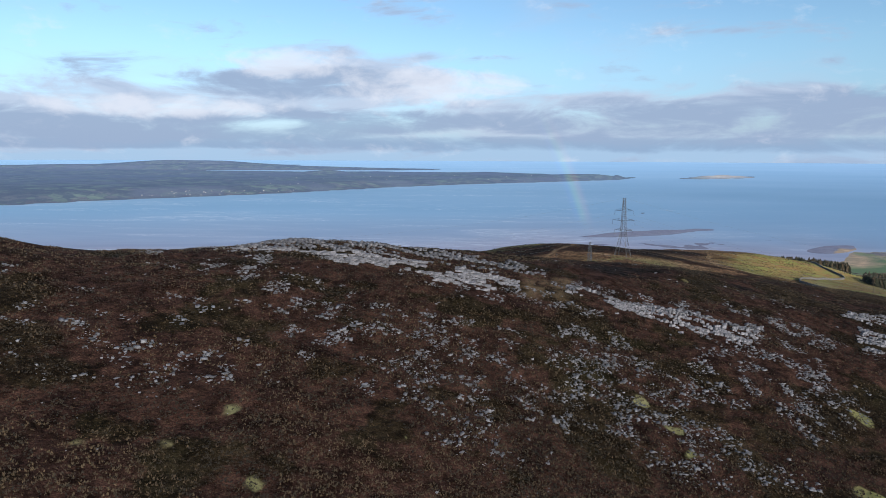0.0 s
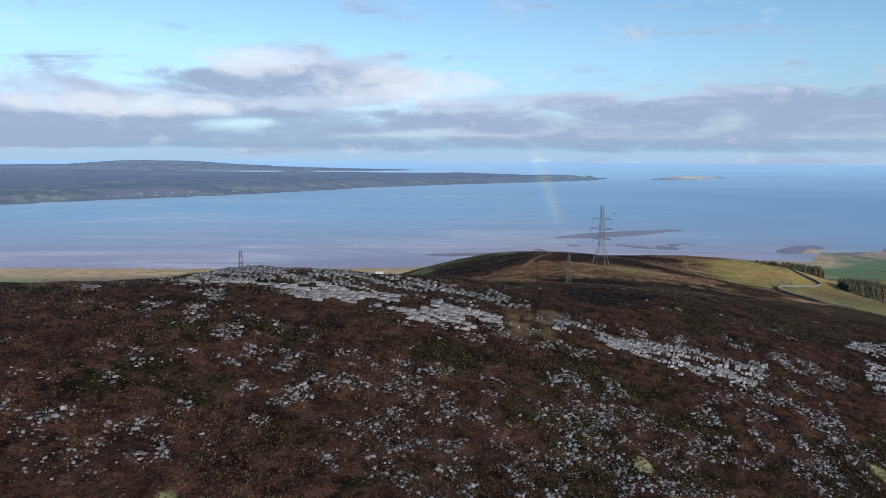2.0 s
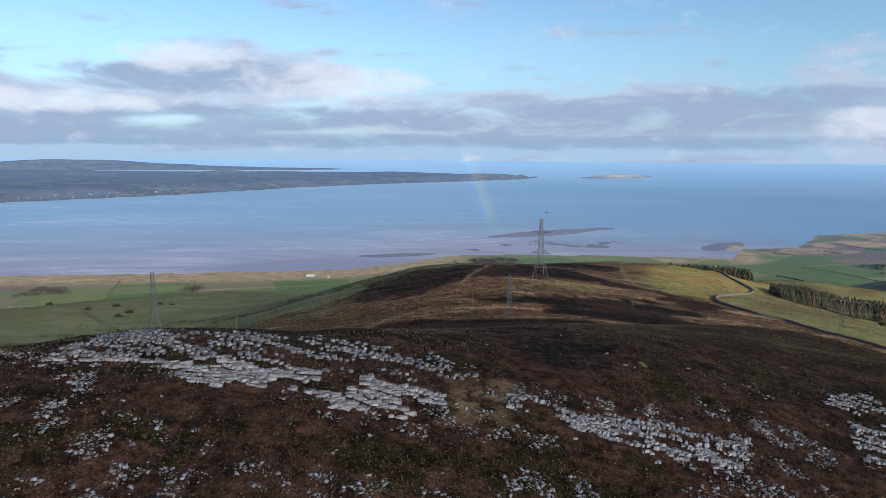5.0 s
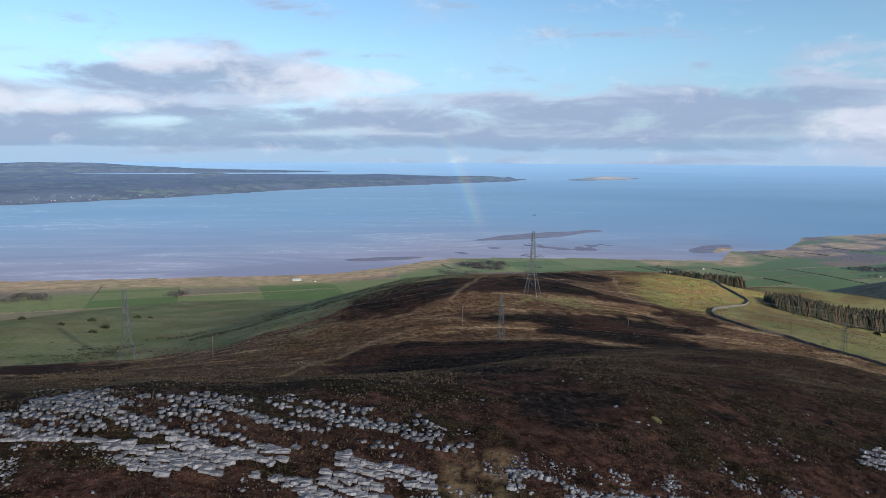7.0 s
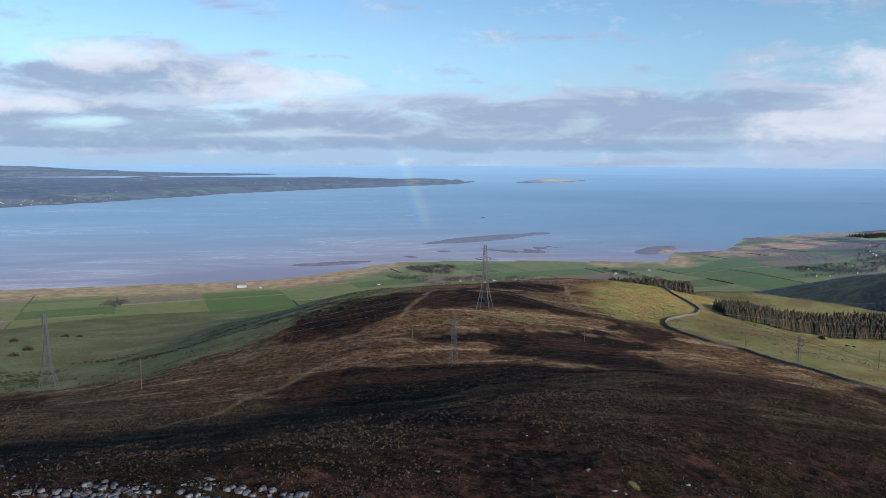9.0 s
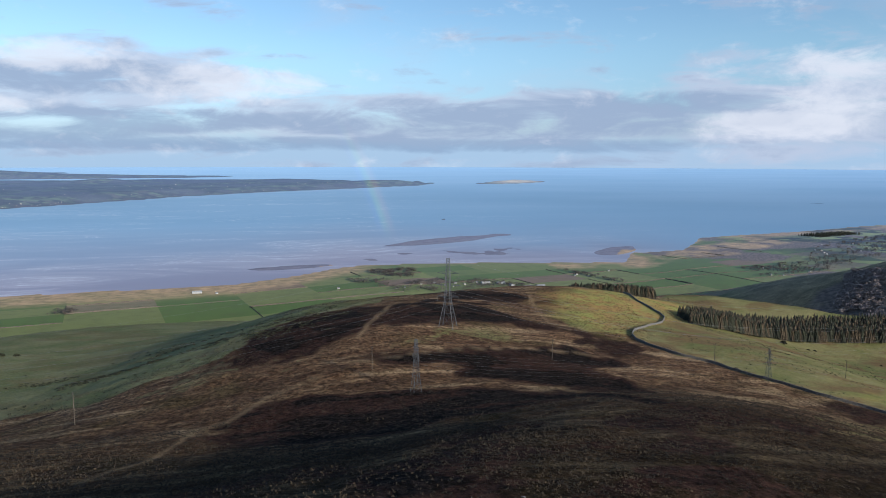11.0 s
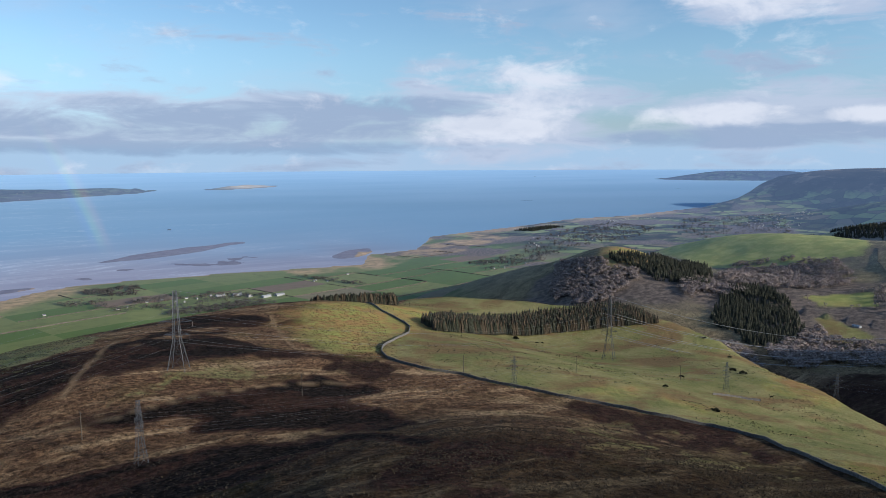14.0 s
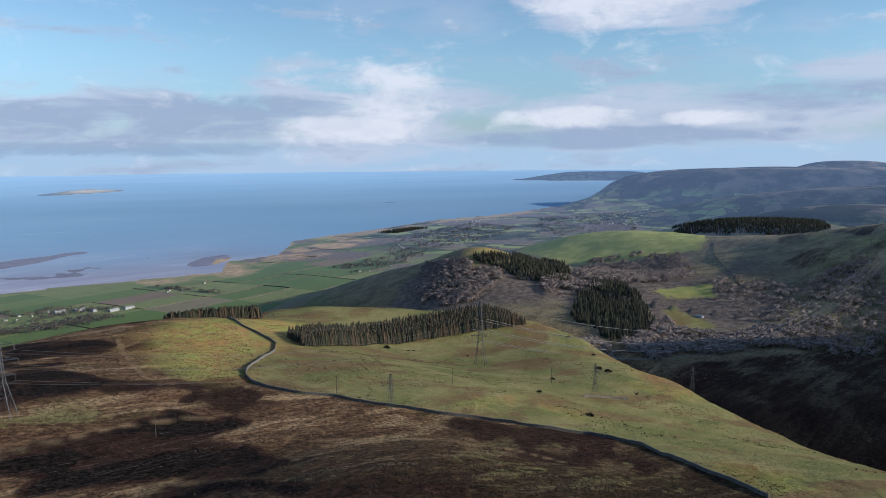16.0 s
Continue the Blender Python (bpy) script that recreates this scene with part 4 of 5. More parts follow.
def bare_tree(rng, sprays=34):
    """A leafless broadleaf 1 high: a forked stem under a loose crown of twig sprays."""
    bm = bmesh.new()
    bar(bm, (0, 0, -0.03), (0, 0, 0.4), 0.06, 4, 0.03)
    for _ in range(3):
        a = rng.uniform(0, math.tau)
        bar(bm, (0, 0, 0.32), (0.22 * math.cos(a), 0.22 * math.sin(a), 0.72), 0.03, 3, 0.01)
    for _ in range(sprays):
        a, b = rng.uniform(0, math.tau), math.acos(rng.uniform(-0.35, 1))
        r = rng.uniform(0.15, 0.36)
        c = Vector((r * math.sin(b) * math.cos(a), r * math.sin(b) * math.sin(a), 0.60 + 0.95 * r * math.cos(b)))
        out = (c - Vector((0, 0, 0.35)) + Vector((rng.normal(0, 0.12), rng.normal(0, 0.12), rng.normal(0, 0.12)))).normalized()
        side = out.cross(Vector((rng.uniform(-1, 1), rng.uniform(-1, 1), rng.uniform(-1, 1)))).normalized()
        up = out.cross(side) * rng.uniform(0.07, 0.13)
        side = side * rng.uniform(0.05, 0.10)
        bm.faces.new([bm.verts.new(p) for p in (c - up, c + side - out * 0.03, c + up, c - side - out * 0.03)])
    return template(bm)


def shrub(rng, sprays=46):
    """A low dense bush 1 across."""
    bm = bmesh.new()
    for _ in range(sprays):
        a, b = rng.uniform(0, math.tau), math.acos(rng.uniform(0, 1))
        r = rng.uniform(0.28, 0.5)
        c = Vector((r * math.sin(b) * math.cos(a), r * math.sin(b) * math.sin(a), 0.9 * r * math.cos(b)))
        out = c.normalized()
        side = out.cross(Vector((rng.uniform(-1, 1), rng.uniform(-1, 1), rng.uniform(-1, 1)))).normalized() * rng.uniform(0.08, 0.15)
        bm.faces.new([bm.verts.new(p) for p in (c - out * 0.16, c + side, c + out * rng.uniform(0.05, 0.14), c - side)])
    return template(bm)


def in_polygon(x, y, polygon):
    return inside(x, y, polygon, 0.5, 0.0) > 0.5


def sown(rng, polygon, count):
    """Random spots inside a polygon of the plan."""
    p = np.array(polygon, float)
    low, high = p.min(0), p.max(0)
    xs, ys = np.zeros(0), np.zeros(0)
    while len(xs) < count:
        x, y = rng.uniform(low[0], high[0], count * 2), rng.uniform(low[1], high[1], count * 2)
        ok = in_polygon(x, y, polygon)
        xs, ys = np.r_[xs, x[ok]], np.r_[ys, y[ok]]
    return xs[:count], ys[:count]


# ---- rock on the summit ----
LEDGES = [(12, 178), (16, 194), (32, 194), (45, 195), (61, 197), (75, 198), (87, 194), (94, 183), (92, 168), (82, 164), (73, 163), (62, 165), (50, 165), (43, 168), (29, 173), (19, 171)]
CRAG = [(103, 177), (111, 182), (116, 178), (122, 177), (131, 177), (143, 177), (149, 176), (148, 166), (141, 158), (132, 160), (124, 161), (117, 165), (108, 164), (103, 165)]
EAST_CRAG = [(190, 208), (214, 226), (200, 196), (182, 176), (175, 177), (180, 188)]
# places where stones lie thick: x, y, half-width
STONES_WEST = [(17, 156, 5.4), (25, 152, 4.6), (34, 145, 4.8), (42, 144, 4.7), (41, 150, 3.3), (51, 149, 3.7), (47, 142, 3.6), (58, 141, 4.5), (63, 140, 3.0), (70, 143, 4.5), (76, 144, 4.1), (44, 129, 3.8), (50, 128, 3.2),
               (48, 123, 3.2), (54, 131, 3.3), (62, 129, 3.7), (35, 120, 2.3), (20, 124, 3.0), (74, 135, 3.4), (69, 131, 3.3), (-4, 164, 3.3), (24, 163, 4.9)]
STONES_EAST = [(87, 142, 5.0), (103, 149, 4.9), (112, 151, 4.4), (105, 143, 4.7), (108, 141, 4.2), (98, 138, 4.0), (150, 187, 5.1), (161, 182, 6.6), (147, 167, 6.0), (166, 177, 5.8), (158, 166, 5.4), (146, 155, 5.6), (156, 155, 6.4),
               (143, 145, 5.3), (129, 147, 4.0), (133, 180, 4.1), (137, 154, 3.6), (80, 123, 3.9), (87, 118, 4.3), (96, 117, 4.3), (85, 108, 4.0), (82, 110, 4.1), (139, 142, 6.0), (147, 135, 6.0), (107, 119, 5.6), (111, 116, 4.4), (118, 112, 3.3)]


def outcrop(name, polygon, label, rows, row_step, along, seed, sizes, gap, most=300):
    """Beds of rock that crop out one behind another; each block is a piece, the rest is one joined part."""
    rng = np.random.default_rng(seed)
    top = new(name)
    tagged(top, label, "rock outcrop")
    shapes = [slab(rng) for _ in range(8)]
    meshes = []
    for v, f in shapes:
        me = bpy.data.meshes.new("block")
        me.from_pydata(v.tolist(), [], f.tolist())
        me.materials.append(ROCK)
        meshes.append(me)
    c, s = math.cos(radians(along)), math.sin(radians(along))
    mid = np.array(polygon, float).mean(0)
    spots = []
    for row in range(-rows, rows + 1):
        u = -60.0
        bed = rng.uniform(0.75, 1.25)
        while u < 60:
            length = rng.uniform(*sizes)
            wob = 0.9 * math.sin(u * 0.17 + row * 0.4) + 0.5 * math.sin(u * 0.53 + row * 1.9) + rng.normal(0, 0.25)
            v = row * row_step + wob
            x, y = mid[0] + (u + length / 2) * c - v * s, mid[1] + (u + length / 2) * s + v * c
            spots.append((x, y, length, bed * rng.uniform(0.6, 1.1)))
            u += length * rng.uniform(0.80, 1.05)
    spots = np.array(spots)
    keep = (inside(spots[:, 0], spots[:, 1], polygon, 0.5, 6.0, 9.0, seed) > 0.5) & (fractal(((spots[:, 0] - mid[0]) * c + (spots[:, 1] - mid[1]) * s) * 0.22, (spots[:, 1] - mid[1]) * c - (spots[:, 0] - mid[0]) * s, 1.8, seed, 4) > gap)
    spots = spots[keep]
    order = np.argsort(spots[:, 1])
    spots = spots[order]
    ground = ground_height(spots[:, 0], spots[:, 1])
    for i, ((x, y, length, bed), z) in enumerate(zip(spots, ground)):
        if i >= most:
            break
        ob = new("block", meshes[rng.integers(0, 8)])
        ob.parent = top
        deep = rng.uniform(0.6, 1.5)
        ob.matrix_basis = pose(x, y, z + 0.04 * bed, rng.normal(0, 7) - 7, rng.normal(0, 7), along + rng.normal(0, 12 if along > -12 else 26)) @ Matrix.Diagonal((length, deep, bed * 0.78, 1))
    rest = spots[most:]
    if len(rest):
        st = np.stack([np.minimum(rest[:, 2], rng.uniform(0.7, 1.3, len(rest))), rng.uniform(0.6, 1.1, len(rest)), rest[:, 3] * 0.8], -1)
        ob = scattered("rubble", shapes, rest[:, 0], rest[:, 1], np.ones(len(rest)), ROCK, rng, 0.05, 0.12, st)
        ob.parent = top
        tagged(ob, kind="stuff")


outcrop("rock_ledges", LEDGES, "pale grey quartzite ledges in stepped beds on the summit", 34, 0.85, -11, 4, (0.6, 2.6), 0.465, 300)
outcrop("rock_crag", EAST_CRAG, "grey broken rib of rock on the heather slope", 20, 1.05, -20, 13, (0.4, 1.3), 0.57)
outcrop("rock_crag", CRAG, "broken grey crag of blocky stone in the heather", 20, 0.85, -14, 9, (0.35, 1.3), 0.46)


def rock_density(x, y):
    """Where stones lie thick on the summit slope: more to the right and along broken beds."""
    beds = fractal(x * 0.5 + y * 0.3, y * 1.1 - x * 0.15, 12, 301, 5)
    right = smooth_step(x, -15, 110)
    strewn = smooth_step(beds, 0.585 - 0.05 * right, 0.625 - 0.05 * right) * 0.55
    jitter = 0.9 * (fractal(x, y, 5, 303, 3) - 0.5)
    heaps = np.zeros(x.shape)
    for cx, cy, r in STONES_WEST + STONES_EAST:
        heaps = np.maximum(heaps, smooth_step(np.hypot((x - cx) / r, (y - cy) / (1.5 * r)) + jitter, 0.95, 0.45))
    d = np.maximum(strewn, heaps) * smooth_step(fractal(x, y, 3.0, 305, 3), 0.44, 0.58)
    return d * smooth_step(y, 92, 118) * (1 - smooth_step(y, 200 - 20 * right, 226 - 14 * right)) * (1 - smooth_step(x, 215, 250))


def build_scree():
    rng = np.random.default_rng(12)
    n = 330000
    x, y = rng.uniform(-40, 250, n), rng.uniform(80, 235, n)
    keep = rng.uniform(0, 1, n) < rock_density(x, y) * 0.62 + 0.0012
    x, y = x[keep], y[keep]
    size = 0.16 + 0.52 * rng.power(0.42, len(x)) ** 1.8
    shapes = [shard(rng) for _ in range(10)]
    st = np.stack([rng.uniform(0.9, 1.9, len(x)), rng.uniform(0.7, 1.2, len(x)), rng.uniform(0.5, 1.1, len(x))], -1)
    ob = scattered("stones", shapes, x, y, size, SCREE, rng, 0.03, 0.45, st)
    tagged(ob, "loose pale grey stones strewn through the heather", "stones", kind="stuff")


build_scree()


# ---- heather, grass and gorse ----
def build_tufts():
    rng = np.random.default_rng(3)
    hub = HUB[:2] + np.array([0, -25.0])
    for name, mat, count, shape, low, high, seed, label in (
            ("heather_tufts", LING, 70000, (6, 0.45, 0.55), 0.45, 0.68, 41, "dark brown heather tufts covering the summit slope"),
            ("moor_grass", BENT, 46000, (5, 0.30, 0.75), 0.50, 0.70, 47, "pale straw tufts of dead moor grass")):
        az = np.radians(rng.uniform(-64, 62, count * 2))
        r = 36 + 330 * rng.uniform(0, 1, count * 2) ** 1.35
        x, y = hub[0] + r * np.sin(az), hub[1] + r * np.cos(az)
        thick = smooth_step(fractal(x, y, 16, seed, 4), low - 0.18, high - 0.05)
        thick = thick * (1 - 0.9 * np.maximum.reduce([inside(x, y, p, 5, 12, 34, 60 + i) for i, p in enumerate(BURNT)])) * (1 - inside(x, y, LEFT_FLANK, 8)) * (1 - inside(x, y, PASTURE, 3, 0))
        keep = np.nonzero(rng.uniform(0, 1, len(x)) < thick)[0][:count]
        x, y = x[keep], y[keep]
        size = rng.uniform(0.35, 0.85, len(x)) * (0.7 + 0.5 * smooth_step(np.hypot(x - hub[0], y - hub[1]), 120, 380))
        ob = scattered(name, [tuft(rng, *shape) for _ in range(7)], x, y, size, mat, rng)
        tagged(ob, label, "heath", kind="stuff")


build_tufts()


def build_tussocks():
    """Coarser clumps over the middle moor and rushes on the pasture."""
    rng = np.random.default_rng(5)
    MOORLAND = [(-130, 225), (240, 215), (400, 258), (432, 352), (334, 554), (452, 830), (330, 800), (120, 860), (40, 560), (-100, 490)]
    x, y = sown(rng, MOORLAND, 60000)
    rows = fractal(x * 0.45 + 5, y * 1.2, 26, 141, 4)
    burnt = np.maximum.reduce([inside(x, y, p, 5, 12, 34, 60 + i) for i, p in enumerate(BURNT)])
    for name, mat, ok, low, high, label in (
            ("moor_tussocks", BENT, (rows > 0.53) & (burnt < 0.4), 0.45, 0.95, "straw-coloured tussocks in rows across the moor"),
            ("ling_clumps", LING, (rows < 0.50) | (burnt > 0.6), 0.5, 1.1, "dark clumps of ling on the moor")):
        m = np.nonzero(ok)[0][:21000]
        ob = scattered(name, [tuft(rng, 5, 0.55, 0.5) for _ in range(6)], x[m], y[m], rng.uniform(low, high, len(m)), mat, rng)
        tagged(ob, label, "heath", kind="stuff")
    x, y = sown(rng, PASTURE, 16000)
    keep = fractal(x, y, 38, 145, 4) > 0.56
    x, y = x[keep], y[keep]
    ob = scattered("rushes", [tuft(rng, 5, 0.5, 0.6) for _ in range(5)], x, y, rng.uniform(0.5, 1.2, len(x)), GORSE, rng)
    tagged(ob, "dark rushes dotted over the pasture", "rushes", kind="stuff")


build_tussocks()


def build_gorse():
    rng = np.random.default_rng(8)
    line = np.array([(-130, 535), (-94, 560), (-72, 600), (-35, 612), (11, 596), (47, 562), (70, 590), (100, 608)], float)
    t = rng.uniform(0, len(line) - 1.001, 3200)
    i = t.astype(int)
    p = line[i] + (line[i + 1] - line[i]) * (t - i)[:, None] + rng.normal(0, 1, (len(t), 2)) * np.array([24, 24])
    keep = fractal(p[:, 0] * 0.5, p[:, 1], 20, 77) > 0.50
    x, y = p[keep, 0], p[keep, 1]
    st = np.stack([rng.uniform(1.2, 3.2, len(x)), np.ones(len(x)), rng.uniform(0.5, 0.8, len(x))], -1)
    ob = scattered("gorse", [shrub(rng, 26) for _ in range(4)], x, y, rng.uniform(0.9, 2.2, len(x)), GORSE, rng, 0, 0.05, st)
    tagged(ob, "low dark gorse and rushes in streaks on the slope", "gorse", kind="stuff")


build_gorse()


def bushes():
    rng = np.random.default_rng(15)
    spots = [(603, 764, 6.5), (625, 752, 3.0), (633, 752, 3.2), (847, 691, 4.5), (619, 545, 4.0), (529, 489, 3.6), (492, 418, 4.6), (712, 556, 5.5), (701, 538, 6.2), (810, 628, 3.6), (679, 711, 2.4),
             (640, 470, 2.4), (850, 560, 3.4), (868, 588, 4.2), (885, 640, 3.0), (800, 470, 3.6), (760, 410, 4.4), (742, 400, 3.2), (905, 700, 4.0), (655, 330, 4.4), (672, 322, 3.6), (-163, 663, 6.0), (-163, 688, 6.5), (-192, 733, 6.0), (-164, 770, 5.5), (-151, 769, 4.5), (-205, 700, 5.0), (-260, 745, 5.5)]
    made = []
    for s in range(3):
        top = new("thorn_bush")
        v, f = shrub(rng, 90)
        mesh_object("leaves", v, f, GORSE, top)
        bm = bmesh.new()
        for _ in range(4):
            a = rng.uniform(0, math.tau)
            bar(bm, (0, 0, -0.12), (0.2 * math.cos(a), 0.2 * math.sin(a), 0.3), 0.06, 5, 0.02)
        part("stem", bm, BARK, top)
        made.append(top)
    for i, (x, y, size) in enumerate(spots):
        ob = made[i] if i < 3 else copy_thing(made[i % 3], Matrix())
        p, k = on_ground(x, y)
        ob.matrix_basis = Matrix.Translation(p) @ pose(0, 0, 0, 0, 0, 67 * i) @ Matrix.Diagonal((size * 1.3, size * 1.3, size * 1.1, 1))
        tagged(ob, "dark rounded thorn bush standing on the pasture", "bush", "bushes on the grass")


bushes()


# ---- dry stone walls ----
def stone_wall(name, line, high, label, step=2.5, seed=1):
    """A wall along a line of the plan: a battered body and a row of rough coping."""
    rng = np.random.default_rng(seed)
    pts = []
    for (ax, ay), (bx, by) in zip(line, line[1:]):
        n = max(2, int(math.hypot(bx - ax, by - ay) / step))
        pts += [(ax + (bx - ax) * i / n, ay + (by - ay) * i / n) for i in range(n)]
    pts = np.array(pts + [line[-1]], float)
    for _ in range(6):
        pts[1:-1] = (pts[:-2] + 2 * pts[1:-1] + pts[2:]) / 4
    side = np.gradient(pts, axis=0)
    side = np.stack([side[:, 1], -side[:, 0]], -1) / (np.hypot(side[:, 0], side[:, 1])[:, None] + 1e-9)
    z = ground_height(pts[:, 0], pts[:, 1])
    top = new(name)
    for bit, bottom, upper, w0, w1 in (("body", -0.8, high, 0.75, 0.45), ("coping", high, high + 0.28, 0.55, 0.5)):
        verts, faces = [], []
        for i in range(len(pts)):
            lift = rng.uniform(-0.12, 0.12) if bit == "coping" else rng.uniform(-0.04, 0.0)
            for w, h in ((-w0 / 2, bottom), (-w1 / 2, upper + lift), (w1 / 2, upper + lift), (w0 / 2, bottom)):
                verts.append((*(pts[i] + side[i] * w), z[i] + h))
        for i in range(len(pts) - 1):
            for j in range(4):
                faces.append((i * 4 + j, i * 4 + (j + 1) % 4, i * 4 + 4 + (j + 1) % 4, i * 4 + 4 + j))
        q, _ = drawn_in(np.array(verts))
        mesh_object(bit, q, faces + [(0, 1, 2, 3), tuple(len(pts) * 4 - 4 + j for j in (3, 2, 1, 0))], DRY_STONE, top)
    tagged(top, label, "wall")


stone_wall("moor_wall", WALL_LINE, 1.5, "dark dry stone wall winding between moor and pasture", seed=2)
stone_wall("valley_wall", [(2480, 1270), (2300, 1180), (2050, 1010), (1905, 925), (1810, 870), (1790, 905)], 1.6, "old stone wall climbing the valley side", 8, 4)
stone_wall("pasture_wall", [(930, 815), (918, 650), (874, 570), (833, 498), (747, 367), (632, 267), (560, 222)], 1.3, "low dark wall along the lip of the pasture", 4, 6)
stone_wall("sheepfold_wall", [(575, 480), (598, 472), (612, 462)], 1.4, "short broken stone wall on the pasture", 2, 5)


# ---- trees ----
def plantation():
    rng = np.random.default_rng(21)
    kinds = []
    for mat, wide, tone in ((NEEDLES, 0.30, "dark green spruce in a close plantation"), (NEEDLES, 0.26, "dark green spruce in a close plantation"), (LARCH, 0.28, "bare tawny larch in a close plantation")):
        top = new("conifer")
        v, f = spruce(rng, 7, 7, wide)
        mesh_object("crown", v, f, mat, top)
        bm = bmesh.new()
        bar(bm, (0, 0, -0.05), (0, 0, 0.75), 0.028, 6, 0.008)
        part("trunk", bm, BARK, top)
        tagged(top, tone, "tree", "plantation trees")
        kinds.append(top)
    front = np.array([(450, 692), (512, 728), (599, 784), (690, 793), (771, 776), (832, 749)], float)
    depth = np.array([0.25, 0.97])
    spots, deep_in = [], []
    for row in range(17):
        for t in np.arange(0, 5, 0.040 if row < 1 else 0.056):
            j = min(int(t), 4)
            p = front[j] + (front[j + 1] - front[j]) * (t - j) + depth * (row * 3.2 + rng.normal(0, 0.7)) + rng.normal(0, 0.7, 2)
            edge = min(1.0, 0.60 + 0.5 * min(t, 5 - t))
            (spots if row == 0 else deep_in).append((*p, edge * rng.uniform(13.5, 18.0)))
    crest = np.array([(434, 957), (484, 945), (545, 938)], float)
    for row in range(8):
        for t in np.arange(0, 2, 0.030):
            j = min(int(t), 1)
            p = crest[j] + (crest[j + 1] - crest[j]) * (t - j) + np.array([0.3, 0.95]) * row * 3.0 + rng.normal(0, 0.9, 2)
            (spots if row == 0 else deep_in).append((*p, rng.uniform(11, 17.5)))
    rest = np.array(spots[290:] + deep_in)
    rng.shuffle(rest)
    half = len(rest) * 55 // 100
    for name, some, mat, label in (("plantation_interior", rest[:half], NEEDLES, "dark spruce tops deep in the plantation"), ("larch_interior", rest[half:], LARCH, "tawny bare larch tops deep in the plantation")):
        ob = scattered(name, [spruce(rng, 4, 5, 0.27) for _ in range(4)], some[:, 0], some[:, 1], some[:, 2], mat, rng, 0, 0.02)
        tagged(ob, label, "woodland", kind="stuff")
    for i, (x, y, tall) in enumerate(spots[:290]):
        kind = rng.choice([0, 1, 2], p=[0.30, 0.27, 0.43]) if i > 2 else i
        ob = kinds[i] if i < 3 else copy_thing(kinds[kind], Matrix())
        p, k = on_ground(x, y)
        ob.matrix_basis = Matrix.Translation(p) @ pose(0, 0, 0, 0, 0, rng.uniform(0, 360)) @ Matrix.Scale(tall * k, 4)


plantation()


